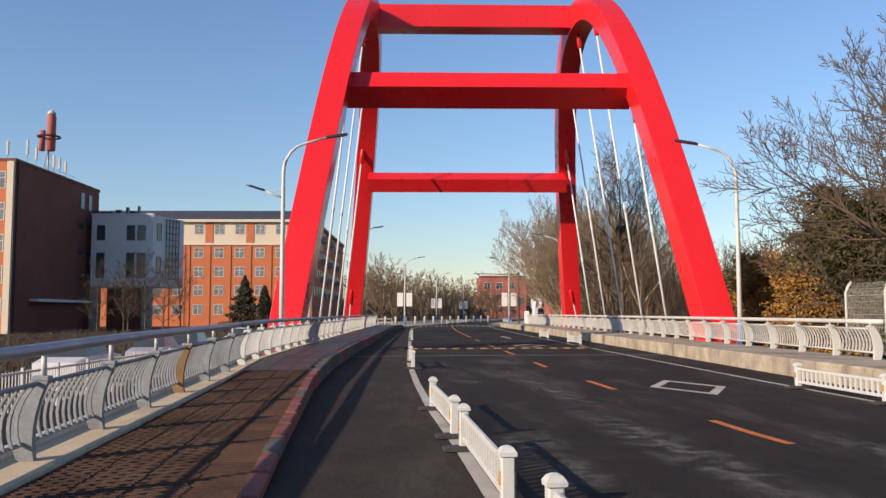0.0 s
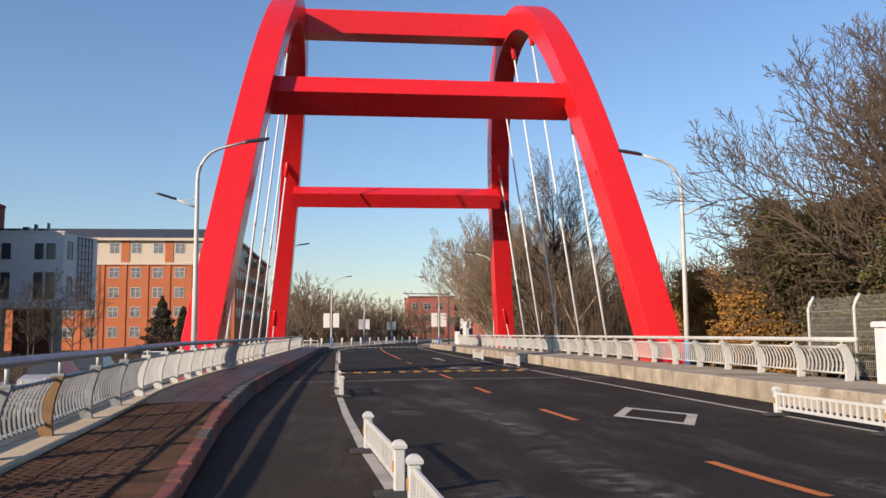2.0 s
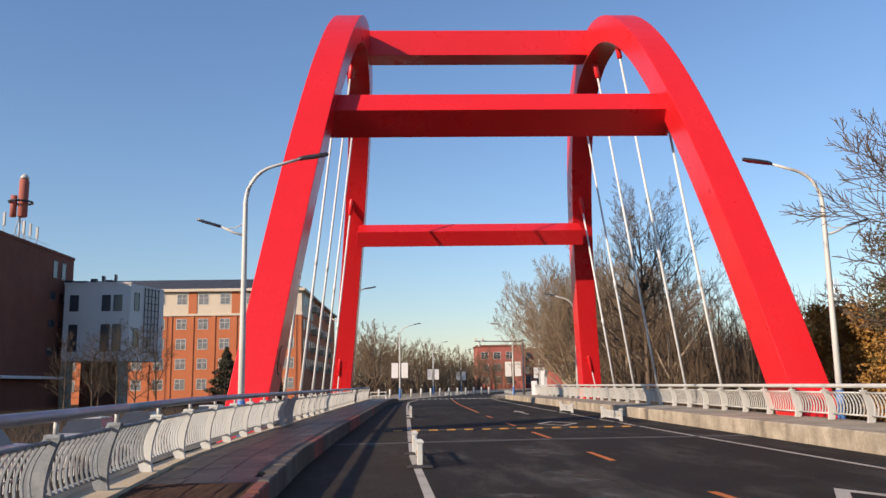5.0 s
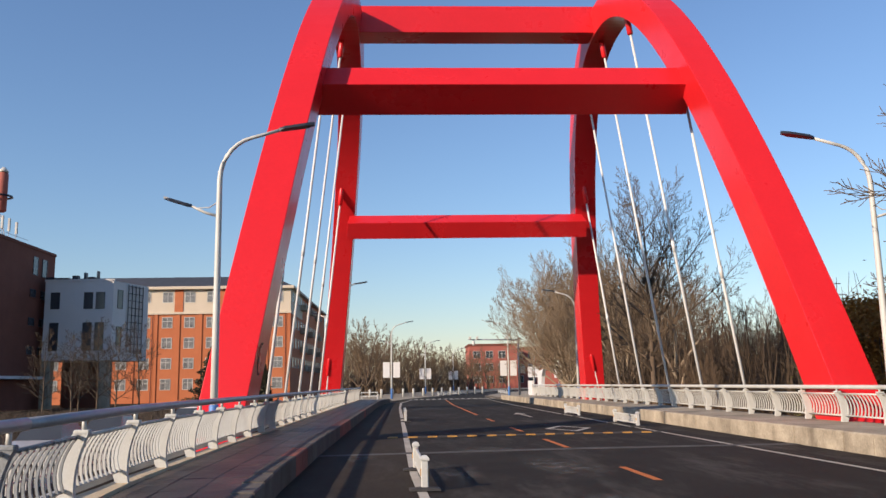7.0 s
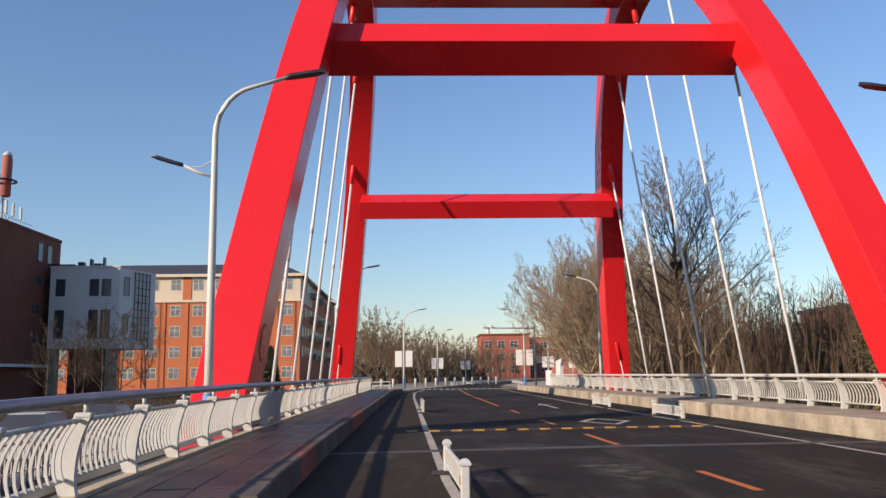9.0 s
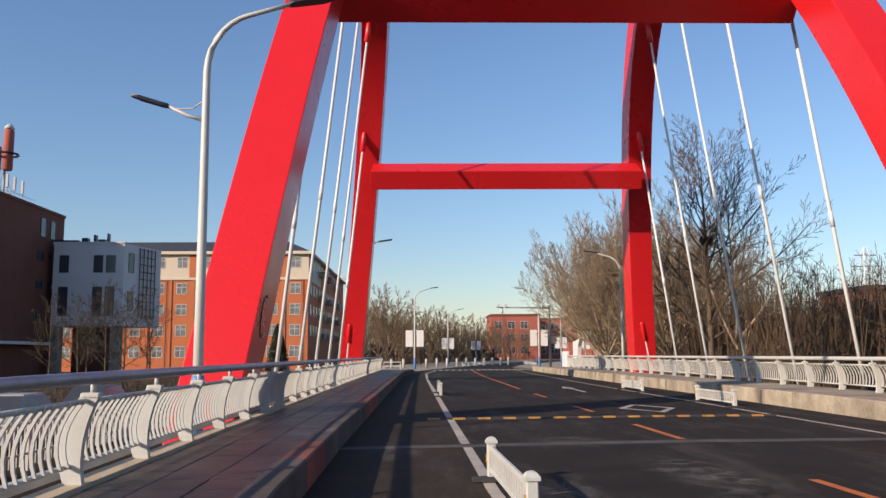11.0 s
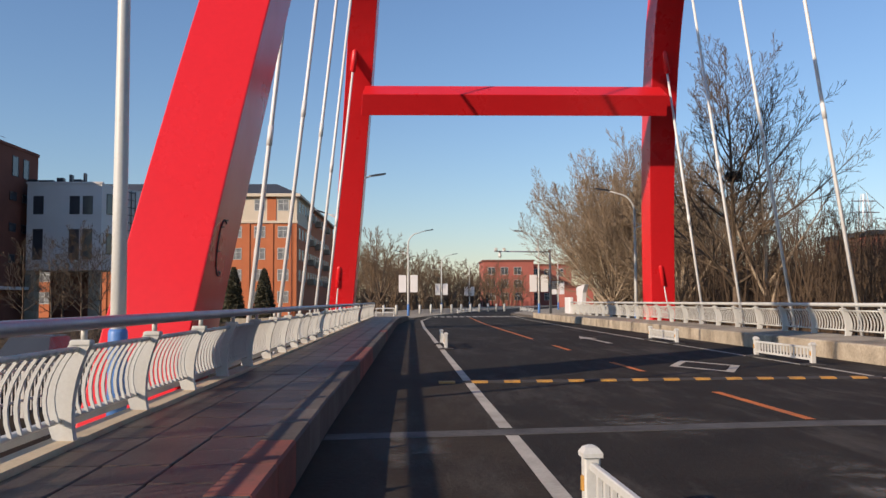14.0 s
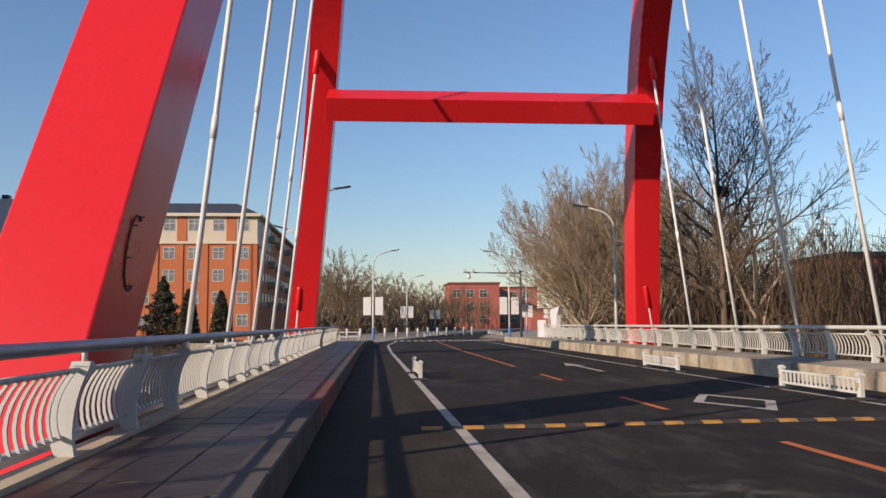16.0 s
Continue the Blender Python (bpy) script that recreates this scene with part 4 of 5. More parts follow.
part("drum", Shape().tube([(0.2, 0, 3.2), (0.2, 0, 3.3), (0.2, 0, 6.6), (0.2, 0, 6.8)], [0.3, 0.42, 0.42, 0.3], 14), BRICKFAR, mast, "tall red drum", True)
part("drum", Shape().tube([(-0.55, -0.2, 3.2), (-0.55, -0.2, 5.2)], 0.28, 12), BRICKFAR, mast, "short red drum", True)
part("cap", Shape().tube([(0.2, 0, 6.8), (0.2, 0, 7.0), (0.2, 0, 7.25)], [0.42, 0.36, 0.15], 14), WHITE, mast, "white dome", True)
part("ring", Shape().tube([(1.0 * math.cos(k * 0.524), 1.0 * math.sin(k * 0.524), 4.6) for k in range(13)], 0.10, 6), LAMPHEAD, mast, "dark ring")
for x, y, h in ((-51.9, 106.9, 2.6), (-49.9, 107.9, 2.9), (-49.9, 110.4, 2.5), (-49.9, 115.6, 2.4), (-49.9, 117.4, 2.4), (-49.9, 119.4, 2.3)):
    an = thing("panel_antenna", "white panel antenna on a short pole", "antenna", "panel antennas", pose(x, y, BZ + 0.4))
    part("pole", Shape().tube([(0, 0, 0), (0.1, 0, h)], 0.05, 6), STEEL, an)
    part("panel", Shape().box(-0.02, -0.26, h * 0.40, 0.26, 0.02, h + 0.2, 0.03), WHITE, an)

# far red brick blocks at the end of the road
for x0, y0, w, d, h in ((17.5, 236, 13, 14, 11.5), (31.0, 250, 12, 14, 11.0), (30, 190, 6, 8, 4.0)):
    fb = thing("far_building", "far red brick building with pale bands", "building")
    part("wall", Shape().box(x0, y0, GZ, x0 + w, y0 + d, h), BRICKFAR, fb)
    part("roof_band", Shape().box(x0 - 0.2, y0 - 0.2, h, x0 + w + 0.2, y0 + d + 0.2, h + 0.5), BRICKDK, fb)
    if h > 5:
        windows(fb, "window", 1.8, 1.8, [(x0 + 2 + k * 3.4, y0, 1.6 + r * 3.3) for k in range(int(w / 3.4)) for r in range(3)], 0)
fl = thing("far_block", "long low far brick block beyond the trees", "building")
part("wall", Shape().box(62, 132, GZ, 140, 146, 10.2), BRICKDK, fl)
part("roof_band", Shape().box(61.6, 131.6, 10.2, 140.4, 146.4, 10.8), LAMPHEAD, fl)
pyl = thing("lattice_tower", "grey lattice transmission tower far off", "tower", at=pose(118, 235, GZ))
for sx, sy in ((-1, -1), (1, -1), (1, 1), (-1, 1)):
    part("leg", Shape().tube([(3.2 * sx, 3.2 * sy, 0), (0.5 * sx, 0.5 * sy, 30)], 0.12, 4), STEEL, pyl)
for k in range(9):
    z0, z1 = k * 3.2, k * 3.2 + 3.2
    f0, f1 = 3.2 - 2.7 * z0 / 30, 3.2 - 2.7 * z1 / 30
    part("brace", Shape().tube([(-f0, -f0, z0), (f1, -f1, z1)], 0.08, 4).tube([(f0, -f0, z0), (-f1, -f1, z1)], 0.08, 4), STEEL, pyl)
part("arm", Shape().tube([(-4, 0, 25), (4, 0, 25)], 0.15, 4).tube([(-3, 0, 28), (3, 0, 28)], 0.15, 4), STEEL, pyl)


# ---- trees ----
def grow(seed, stems, kids, angle, ratio, lift, first=0.25, twig=0.008, wander=0.10, fade=0.55):
    """A bare tree: stems (foot, direction, length, radius, shape share) that fork again and again.
    kids, angle, ratio and lift are read level by level: how many side shoots, at how many degrees, how long, and how strongly they bend up."""
    rng = random.Random(seed)
    trunk, crown = Shape(), Shape()
    pieces = (9, 7, 5, 3, 2)

    def at_level(table, level):
        return table[min(level, len(table) - 1)]

    def limb(p, d, length, r, level, shape):
        n = at_level(pieces, level)
        pts, rad = [p], [r]
        drift = Vector((rng.gauss(0, 1), rng.gauss(0, 1), rng.gauss(0, 0.6)))
        for i in range(n):
            drift = drift * 0.6 + Vector((rng.gauss(0, 1), rng.gauss(0, 1), rng.gauss(0, 0.7))) * 0.6
            d = (d + drift * wander * (0.35 if level == 0 else 1) + Vector((0, 0, at_level(lift, level) / n))).normalized()
            p = p + d * length / n
            pts.append(p)
            rad.append(max(twig, r * (1 - 0.85 * (i + 1) / n)))
        shape.tube(pts, rad, (8, 5, 4, 3, 3)[min(level, 4)], False)
        if level >= len(kids):
            return
        k, turn0 = kids[level], rng.uniform(0, 6.283)
        start = first if level == 0 else 0.18
        for i in range(k):
            f = start + (0.985 - start) * (i + rng.uniform(0.1, 0.9)) / k
            j = min(int(f * n), n - 1)
            q = pts[j].lerp(pts[j + 1], f * n - j)
            r2 = rad[j] + (rad[j + 1] - rad[j]) * (f * n - j)
            dd = (pts[j + 1] - pts[j]).normalized()
            u = dd.cross(Vector((0.3, 0.1, 1)) if abs(dd.z) < 0.9 else Vector((0, 1, 0))).normalized()
            w = dd.cross(u)
            a = turn0 + i * 2.4 + rng.gauss(0, 0.35)
            tilt = radians(at_level(angle, level) * rng.uniform(0.75, 1.25) * (1.15 - 0.35 * f))
            nd = dd * math.cos(tilt) + (u * math.cos(a) + w * math.sin(a)) * math.sin(tilt)
            limb(q, nd, length * at_level(ratio, level) * rng.uniform(0.7, 1.25) * (1 - fade * f), max(r2 * 0.62, twig), level + 1, crown)

    for foot, d, length, r in stems:
        limb(Vector(foot), Vector(d).normalized(), length, r, 0, trunk)
    return trunk, crown


def bare_tree(name, label, x, y, z, seed, bark=BARK, twigs=TWIG, turn=0, group="bare trees", **how):
    t = thing(name, label, "tree", group, pose(x, y, z, 0, 0, turn))
    a, b = grow(seed, **how)
    part("trunk", a, bark, t, smooth=True)
    part("crown", b, twigs, t, "bare winter branches and twigs")
    return t


def fan(seed, count, low, high, length, r, foot_z, spread=0.25):
    """Stems that leave a short bole at slants from low to high degrees off the upright."""
    rng = random.Random(seed)
    out = []
    for i in range(count):
        a, tilt = i * 2.4 + rng.uniform(-0.3, 0.3), radians(low + (high - low) * (i + 0.5) / count)
        z = foot_z * (1 - spread * (i + 0.5) / count)
        out.append(((0, 0, z), (math.cos(a) * math.sin(tilt), math.sin(a) * math.sin(tilt), math.cos(tilt)), length * rng.uniform(0.85, 1.1), r * (1 - 0.3 * i / count)))
    return out


# large spreading tree over the right pavement
bare_tree("bare_tree", "large spreading bare tree beside the pavement", 21.9, 30.2, GZ, 11, twigs=MIDTWIG,
          stems=[((0, 0, 0), (0.02, 0, 1), 5.2, 0.34)] + fan(3, 24, 4, 86, 8.9, 0.16, 5.2, 0.62), kids=(17, 10, 6), angle=(42, 40, 38), ratio=(0.52, 0.5, 0.5), lift=(0.3, 0.35, 0.25), first=0.22, twig=0.011, wander=0.06)
# tall poplars behind the right railing: the one with the nest, and a paler one beside it
bare_tree("poplar_tree", "tall dark bare poplar with a nest in its fork", 16.6, 65.9, GZ, 21, BARK, MIDTWIG,
          stems=[((0, 0, 0), (0.0, 0, 1), 13.7, 0.21)], kids=(30, 11, 7, 3), angle=(54, 40, 36, 34), ratio=(0.58, 0.46, 0.48, 0.5), lift=(0.05, 0.75, 0.4, 0.3), first=0.2, twig=0.009, wander=0.06, fade=0.55)
bare_tree("poplar_tree", "slender bare poplar with pale forked trunk", 17.9, 65.2, GZ, 24, PALEBARK, TWIG,
          stems=[((0, 0, 0), (0.01, 0, 1), 3.9, 0.17), ((0, 0, 3.3), (0.16, 0.05, 1), 9.0, 0.12), ((0, 0, 3.0), (0.75, 0.1, 1), 6.5, 0.10), ((0, 0, 2.6), (-0.5, 0.2, 1), 5.5, 0.09), ((0, 0, 1.2), (1.0, 0.1, 0.55), 3.6, 0.07)],
          kids=(11, 7, 5), angle=(46, 40, 36), ratio=(0.42, 0.46, 0.5), lift=(0.25, 0.4, 0.25), first=0.25, twig=0.010)
# dense many-stemmed trees further on
pb = bare_tree("roadside_tree", "bare roadside tree with dense pale twigs", 16.2, 92, GZ, 23, PALEBARK, PALETWIG,
               stems=[((0, 0, 0), (0, 0, 1), 3.0, 0.24)] + fan(8, 16, 5, 62, 10.8, 0.12, 3.0, 0.5), kids=(19, 9, 5), angle=(38, 36, 34), ratio=(0.36, 0.46, 0.5), lift=(0.4, 0.45, 0.3), first=0.16, twig=0.011, wander=0.055)
for x, y, a, k in ((17.0, 99, 60, 0.98), (20.5, 105, 130, 1.05), (24.5, 97, 200, 1.0), (27.5, 108, 20, 0.95), (20.2, 86, 300, 1.0), (18.8, 93, 100, 1.1)):
    copy_thing(pb, pose(x, y, GZ, 0, 0, a) @ Matrix.Scale(k, 4))
pd = bare_tree("roadside_tree", "thin dark bare tree in the thicket", 31, 98, GZ, 27, BARK, TWIG,
               stems=[((0, 0, 0), (0, 0, 1), 12.5, 0.16)], kids=(20, 7, 5), angle=(46, 38, 36), ratio=(0.42, 0.46, 0.5), lift=(0.05, 0.5, 0.3), first=0.25, twig=0.014)
for x, y, a, k in ((36, 106, 90, 0.9), (28, 84, 170, 0.8), (36, 90, 40, 0.75), (22, 78, 250, 0.78), (44, 100, 10, 0.8), (25.5, 72, 130, 0.62), (33, 76, 80, 0.6)):
    copy_thing(pd, pose(x, y, GZ, 0, 0, a) @ Matrix.Scale(k, 4))
nest = thing("bird_nest", "dark twig bird nest in a tree fork", "nest", at=pose(16.55, 65.8, 8.2))
ns = Shape()
rn = random.Random(5)
for k in range(160):
    a, e = rn.uniform(0, 6.28), rn.uniform(-1.2, 0.6)
    c = Vector((0.33 * math.cos(a) * math.cos(e), 0.33 * math.sin(a) * math.cos(e), 0.28 * math.sin(e)))
    d = Vector((-math.sin(a), math.cos(a), rn.uniform(-0.5, 0.5))).normalized() * 0.26
    ns.tube([c - d, c + d], 0.022, 3, False)
part("twigs", ns, BLACK, nest)
# row along the far left of the road
lt = bare_tree("street_tree", "bare rounded street tree", -4.5, 117, GZ, 31,
               stems=[((0, 0, 0), (0, 0, 1), 3.2, 0.2)] + fan(9, 8, 8, 60, 7.2, 0.12, 3.0, 0.3), kids=(10, 6, 4), angle=(40, 38, 36), ratio=(0.45, 0.46, 0.5), lift=(0.2, 0.4, 0.3), first=0.2, twig=0.018)
for x, y, a, k in ((-6, 126, 50, 1.0), (-9, 136, 120, 0.95), (-3, 134, 200, 0.9), (-1, 146, 280, 0.9), (3, 158, 20, 0.9), (6, 170, 90, 0.9), (10, 186, 160, 0.95), (15, 200, 250, 0.95), (20, 214, 10, 0.95), (-6, 145, 70, 1.0), (-4, 156, 140, 1.0), (1, 168, 230, 1.0), (6, 184, 30, 1.0), (26, 226, 30, 0.9), (13, 214, 77, 1.0)):
    copy_thing(lt, pose(x, y, GZ, 0, 0, a) @ Matrix.Scale(k, 4))
# thin trees below the left railing
sm = bare_tree("sapling", "thin bare sapling beside the white annexe", -33, 104, GZ, 41, BARK, DARKTWIG,
               stems=[((0, 0, 0), (0, 0, 1), 9.0, 0.11)], kids=(20, 9, 5), angle=(50, 42, 38), ratio=(0.46, 0.46, 0.5), lift=(0.05, 0.4, 0.3), first=0.12, twig=0.013)
for x, y, a, k in ((-29, 98, 40, 0.9), (-36.5, 108, 90, 0.9), (-31, 112, 300, 1.0), (-40, 107, 20, 0.9), (-34.5, 101, 250, 0.85)):
    copy_thing(sm, pose(x, y, GZ, 0, 0, a) @ Matrix.Scale(k, 4))


def foliage(seed, count, size, shape_fn, jitter=0.5):
    """Many small bent leaf blades spread through clumps."""
    rng = random.Random(seed)
    s = Shape()
    for _ in range(count):
        c = shape_fn(rng)
        d = Vector((rng.gauss(0, 1), rng.gauss(0, 1), rng.gauss(-0.2, 0.6))).normalized() * size * rng.uniform(0.6, 1.5)
        w = d.cross(Vector((rng.gauss(0, 1), rng.gauss(0, 1), rng.gauss(0, 1)))).normalized() * size * 0.22
        o = len(s.v)
        s.v += [tuple(c - d * 0.5), tuple(c + w), tuple(c + d * 0.5), tuple(c - w)]
        s.f += [(o, o + 1, o + 2, o + 3)]
    return s


def leafy_bush(name, label, x, y, seed, rx, ry, tall, material, leaves, size=0.16, clumps=44):
    t = thing(name, label, "bush", "leafy bushes", pose(x, y, GZ))
    rng = random.Random(seed)
    balls = []
    for _ in range(clumps):
        h = rng.random() ** 0.8
        k = 1.0 - 0.6 * h
        balls.append((Vector((rng.uniform(-rx, rx) * k, rng.uniform(-ry, ry) * k, tall * (0.12 + 0.84 * h))), rng.uniform(0.35, 0.85)))

    def spot(r):
        c, q = balls[r.randrange(len(balls))]
        return c + Vector((r.gauss(0, 1), r.gauss(0, 1), r.gauss(0, 0.75))) * q * 0.55
    stems = Shape()
    for c, q in balls:
        stems.tube([(c.x * 0.2, c.y * 0.2, 0), (c.x * 0.6, c.y * 0.6, c.z * 0.55), tuple(c)], [0.05, 0.03, 0.012], 4, False)
    part("stem", stems, BARK, t)
    tagged(part("leaves", foliage(seed + 1, int(leaves * 2.4), size, spot), material, t, "dense small dry leaves"), kind="stuff")
    return t


for i, (x, y, rx, ry, tall, m, n) in enumerate(((16.6, 39.5, 1.6, 2.2, 5.2, GOLD, 9000), (18.6, 37.0, 2.2, 2.4, 8.2, OLIVE, 12000), (18.0, 33.0, 1.9, 2.4, 6.8, OLIVE, 12000), (16.4, 34.5, 1.3, 2.0, 4.0, GOLD, 7000),
                                                (21.5, 33.5, 2.4, 2.4, 8.2, OLIVE, 12000), (18.2, 27.0, 2.0, 2.6, 5.8, OLIVE, 12000), (20.2, 28.5, 1.9, 2.2, 7.4, GOLD, 9000), (22.5, 39.0, 2.6, 3.0, 8.6, OLIVE, 10000), (17.0, 42.5, 1.4, 1.8, 4.4, OLIVE, 7000), (19.5, 22.0, 2.2, 2.6, 6.5, OLIVE, 9000))):
    leafy_bush("bush", "tall bush with golden dry leaves" if m is GOLD else "tall dense olive green bush", x, y, 60 + i, rx, ry, tall, m, n)

# dense brown thicket behind the right railing
th = tagged(new("thicket"), "dense brown leafless thicket behind the railing", "thicket", kind="stuff")
rng = random.Random(77)
s = Shape()
for _ in range(9000):
    y = rng.uniform(47, 112)
    x = 15.5 + max(0, 56 - y) * 0.8 + max(0, y - 62) * 0.05 + rng.random() ** 0.7 * 38
    h = rng.uniform(3.0, 7.6)
    b = Vector((x, y, GZ))
    d = Vector((rng.gauss(0, 0.14), rng.gauss(0, 0.14), 1))
    s.tube([b, b + d * h * 0.5, b + d * h + Vector((rng.gauss(0, 0.3), rng.gauss(0, 0.3), 0))], [0.035, 0.024, 0.010], 3, False)
    for _ in range(5):
        q = b + d * h * rng.uniform(0.3, 0.95)
        e = Vector((rng.gauss(0, 0.6), rng.gauss(0, 0.6), rng.uniform(0.2, 1.2)))
        s.tube([q, q + e], [0.014, 0.009], 3, False)
part("stems", s, BRUSH, th)
# far leafless woods closing the view
fw = tagged(new("far_woods"), "far brown leafless woods along the horizon", "woods", kind="stuff")
rng = random.Random(78)
s = Shape()
for _ in range(6500):
    x, y = rng.uniform(-120, 170), rng.uniform(205, 300)
    if 14 < x - (y - 205) * 0.42 < 52 and y < 262 or -40 < x < -8 and y < 190:
        continue
    h = rng.uniform(3.5, 8.5)
    b, d = Vector((x, y, GZ)), Vector((rng.gauss(0, 0.12), rng.gauss(0, 0.12), 1))
    s.tube([b, b + d * h], [0.09, 0.03], 3, False)
    for _ in range(5):
        q = b + d * h * rng.uniform(0.3, 0.95)
        e = Vector((rng.gauss(0, 0.9), rng.gauss(0, 0.9), rng.uniform(0.3, 1.8)))
        s.tube([q, q + e], [0.045, 0.022], 3, False)
part("stems", s, TWIG, fw)
# dark conifers before the brick block
def conifer(x, y, tall, r, seed, fat):
    t = thing("conifer", "dark pointed cypress beside the brick block" if not fat else "broad dark spruce before the brick block", "tree", "conifers", pose(x, y, GZ))
    part("trunk", Shape().tube([(0, 0, 0), (0, 0, tall * 0.9)], [0.14, 0.03], 6), BARK, t)

    def spot(q):
        h = q.random() ** 1.3
        a, k = q.uniform(0, 6.283), r * (1 - h) ** (0.6 if not fat else 0.9) * q.uniform(0.35, 1) * (1 + 0.25 * math.sin(h * 40 + seed) * fat)
        return Vector((k * math.cos(a), k * math.sin(a), tall * (0.06 + 0.94 * h)))
    tagged(part("needles", foliage(seed, 5000, 0.38, spot), CONIFER, t), kind="stuff")


for i, (x, y, tall, r, fat) in enumerate(((-16.5, 110.5, 5.8, 1.4, 0), (-19.6, 110, 6.0, 1.4, 0), (-22.6, 112, 7.4, 3.0, 1))):
    conifer(x, y, tall, r, 90 + i, fat)


# ---- parked cars and lower yard left of the bridge ----
def parked_car(x, y, turn, paint):
    c = thing("parked_car", "parked saloon car in the yard below the bridge", "car", "parked cars", pose(x, y, GZ, 0, 0, turn))
    body = [(-2.2, 0.35, 0.6), (-2.2, 0.75, 0.75), (-1.3, 0.9, 0.82), (1.2, 0.92, 0.82), (2.1, 0.85, 0.78), (2.25, 0.5, 0.7)]
    part("body", Shape().loft([[(a, -w, 0.25), (a, w, 0.25), (a, w, h), (a, w * 0.9, h + 0.03), (a, -w * 0.9, h + 0.03), (a, -w, h)] for a, h, w in body]), paint, c)
    part("cabin", Shape().loft([[(-1.35, -0.74, 0.9), (1.0, -0.74, 0.9), (1.0, 0.74, 0.9), (-1.35, 0.74, 0.9)], [(-0.85, -0.58, 1.42), (0.45, -0.58, 1.42), (0.45, 0.58, 1.42), (-0.85, 0.58, 1.42)]]), GLASS, c, "dark glass cabin")
    part("roof", Shape().box(-0.8, -0.56, 1.42, 0.4, 0.56, 1.46, 0.015), paint, c)
    for a in (-1.4, 1.35):
        for b in (-0.78, 0.78):
            part("wheel", Shape().tube([(a, b - 0.1, 0.31), (a, b + 0.1, 0.31)], 0.31, 14), BLACK, c)


for i, (x, y, tn) in enumerate(((-11.9, 32.6, 90), (-11.7, 41.0, 91), (-11.9, 47.5, 90), (-11.8, 60.0, 89))):
    parked_car(x, y, tn, CARPAINT[i % 3])
for i in range(16):
    bo = thing("bollard", "short white bollard post along the far pavement", "bollard", "bollards", pose(-7.5 + i * 1.25, 101 + i * 2.0, 0.1))
    part("shaft", Shape().tube([(0, 0, 0), (0, 0, 0.95), (0, 0, 1.0)], [0.13, 0.13, 0.08], 10), WHITE, bo, smooth=True)
for i in range(5):
    copy_thing(first, pose(4.4 + i * 0.9, 118 + i * 4.2, 0.008, 0, 0, -12))
    copy_thing(first, pose(13.6 + i * 0.2, 122 + i * 4.2, 0.008, 0, 0, -12))

# low white picket fence in the yard below the left railing
pk = Shape()
yf = thing("picket_fence", "low white metal picket fence below the bridge", "fence")
for i in range(22):
    y = 16 + i * 2.0
    part("post", Shape().box(-9.04, y - 0.04, GZ, -8.96, y + 0.04, 0.25, 0.01), WHITE, yf)
    if i < 21:
        for z in (-0.55, 0.1):
            part("rail", Shape().box(-9.02, y + 0.04, z, -8.98, y + 1.96, z + 0.05), WHITE, yf)
        for k in range(11):
            pk.box(-9.012, y + 0.2 + k * 0.16, -0.78, -8.988, y + 0.225 + k * 0.16, 0.18)
tagged(part("picket", pk, WHITE, yf, "thin upright pickets"), kind="stuff")

# dry low brush over the ground left of the bridge
br = tagged(new("dry_brush"), "dark dry low brush on the ground below the railing", "brush", kind="stuff")
rng = random.Random(79)
s = Shape()
for _ in range(2600):
    y = rng.uniform(30, 108)
    x = -14.0 - rng.random() ** 1.3 * 28
    b = Vector((x, y, GZ))
    for _ in range(3):
        d = Vector((rng.gauss(0, 0.3), rng.gauss(0, 0.3), rng.uniform(0.2, 0.75)))
        s.tube([b, b + d], [0.022, 0.008], 3, False)
part("stems", s, DARKTWIG, br)
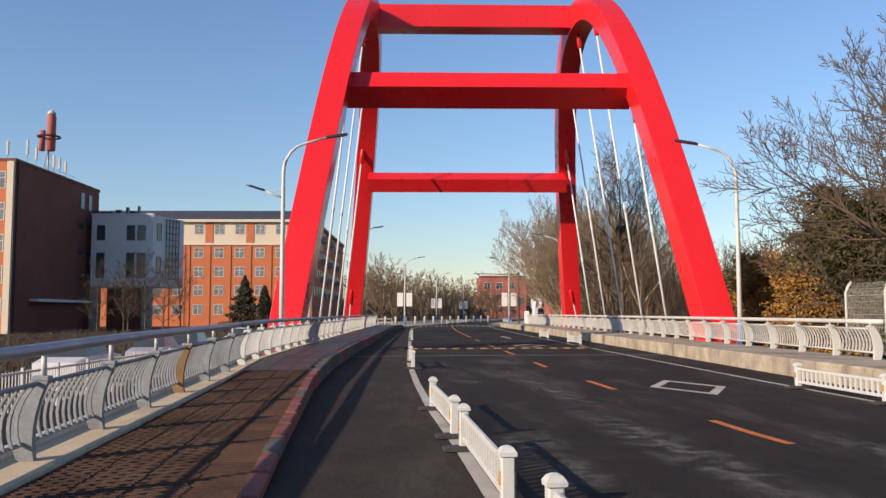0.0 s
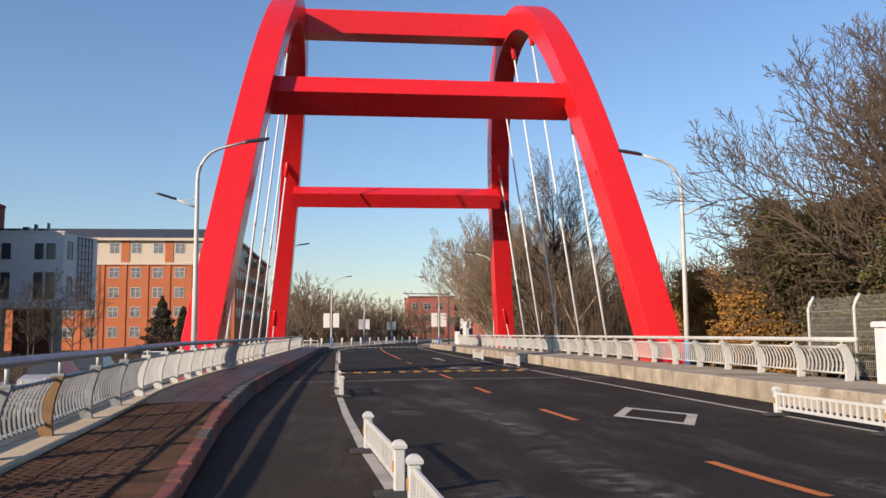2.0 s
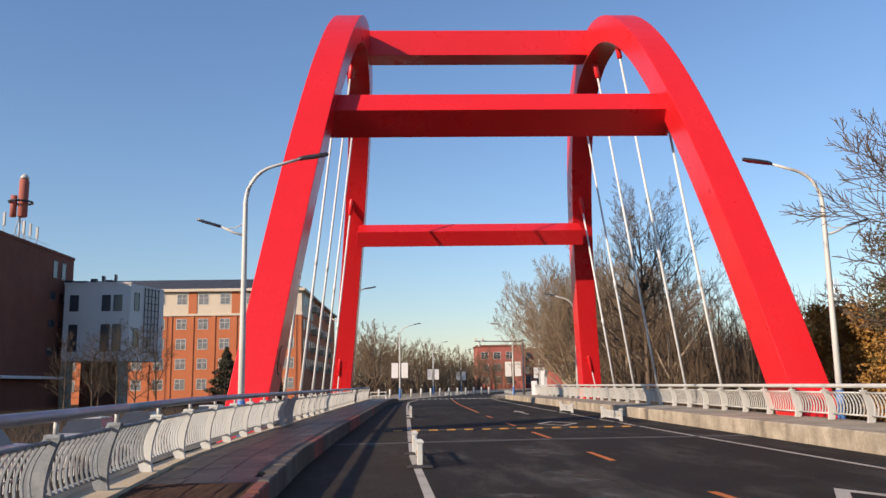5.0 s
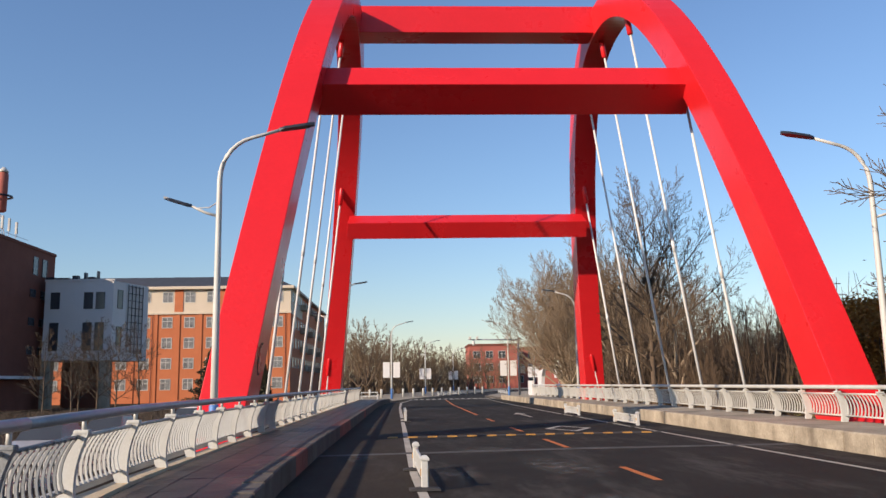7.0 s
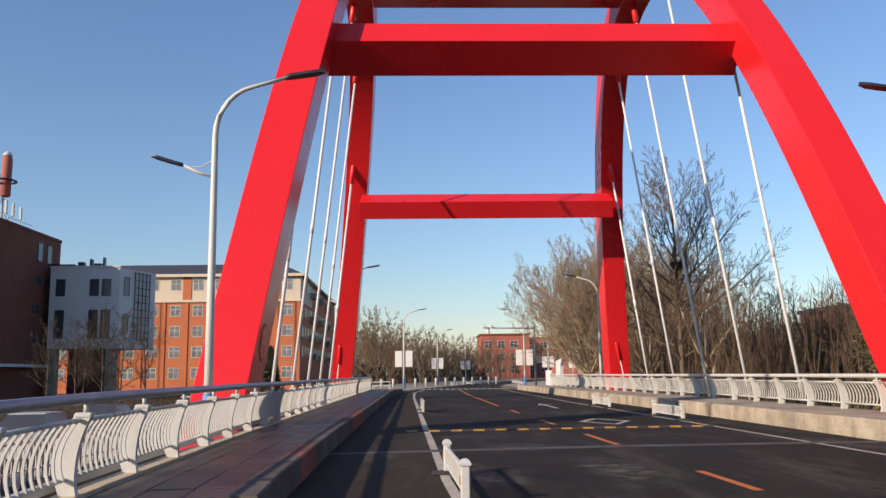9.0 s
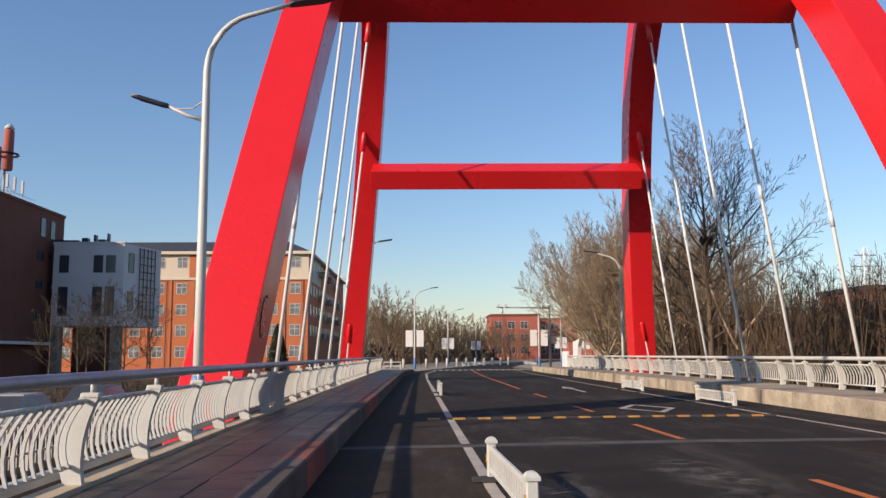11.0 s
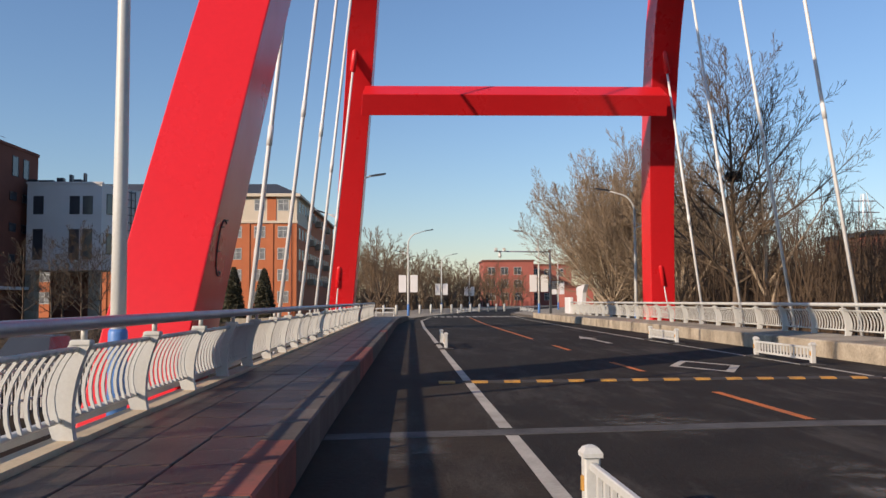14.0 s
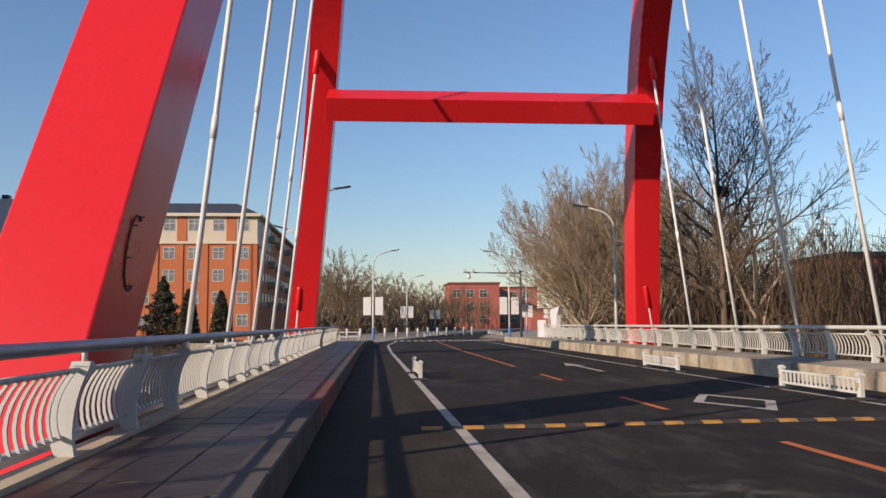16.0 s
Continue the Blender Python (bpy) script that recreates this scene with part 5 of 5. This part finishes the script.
# ---- kerb stones and paving slabs, piece by piece ----
pl = bpy.data.objects["pavement_left"]
i, y = 0, -3.0
while y < 88:
    L = 0.98
    x0, x1, z = kl(y), kl(y + L), walk_l(y + L / 2) + 0.018
    red = y < 20 and i % 5 != 3 or 26.5 < y < 28.5 or 37.4 < y < 42.5 or 52 < y < 54.5
    s = Shape().loft([[(0, 0, -0.45), (0, 0, z - 0.02), (-0.02, 0, z), (-kerb_w(y), 0, z), (-kerb_w(y), 0, -0.45)], [(x1 - x0, L, -0.45), (x1 - x0, L, z - 0.02), (x1 - x0 - 0.02, L, z), (x1 - x0 - kerb_w(y), L, z), (x1 - x0 - kerb_w(y), L, -0.45)]])
    part("kerb_stone", s, KERBRED if red else KERB, pl, "kerb stone with faded red paint" if red else "", at=pose(x0, y + 0.01, 0))
    y, i = y + 1.0, i + 1
rngp = random.Random(9)
slab_m, rib_m = {}, {}
y = 0.0
while y < 84:
    near = y < 20.0
    L = 0.5 if near else 0.62
    a, b = rl(y + L / 2) + ledge_w(y) + 0.012, kl(y + L / 2) - kerb_w(y) + 0.03
    n = 4 if near else 3
    w = (b - a) / n
    for k in range(n):
        key = (near, round(w, 2))
        if key not in slab_m:
            s = Shape()
            if near:
                s.box(-w / 2 + 0.006, -L / 2 + 0.006, -0.05, w / 2 - 0.006, L / 2 - 0.006, 0.0, 0.006)
                for r in range(6):
                    yy = -L / 2 + 0.045 + r * 0.08
                    s.box(-w / 2 + 0.02, yy - 0.018, -0.002, w / 2 - 0.02, yy + 0.018, 0.010)
            else:
                s.box(-w / 2 + 0.006, -L / 2 + 0.006, -0.05, w / 2 - 0.006, L / 2 - 0.006, 0.0, 0.008)
            slab_m[key] = s.mesh("slab", PAVER if near else SLAB)
        slope = math.degrees(math.atan2(walk_l(y + L) - walk_l(y), L))
        part("slab", slab_m[key], None, pl, at=pose(a + (k + 0.5) * w, y + L / 2, walk_l(y + L / 2) + rngp.uniform(-0.003, 0.003), slope + rngp.uniform(-0.2, 0.2), rngp.uniform(-0.25, 0.25), 0))
    y += L

# tall kerb wall on the right, block by block
kw = tagged(new("kerb_right"), "tall stained pale stone kerb wall", "kerb", kind="structure")
y = -12.0
while y < 92:
    L = 1.19
    dx = kr(y + L) - kr(y)
    z = WALK_R + 0.02 + rngp.uniform(-0.004, 0.004)
    s = Shape().loft([[(o, yy, -0.4), (o, yy, z - 0.03), (o + 0.03, yy, z), (o + 0.218, yy, z), (o + 0.218, yy, -0.4)] for o, yy in ((0, 0.006), (dx, L - 0.006))])
    part("kerb_block", s, KERBWALL, kw, at=pose(kr(y) + rngp.uniform(-0.005, 0.005), y, 0))
    y += L + 0.004
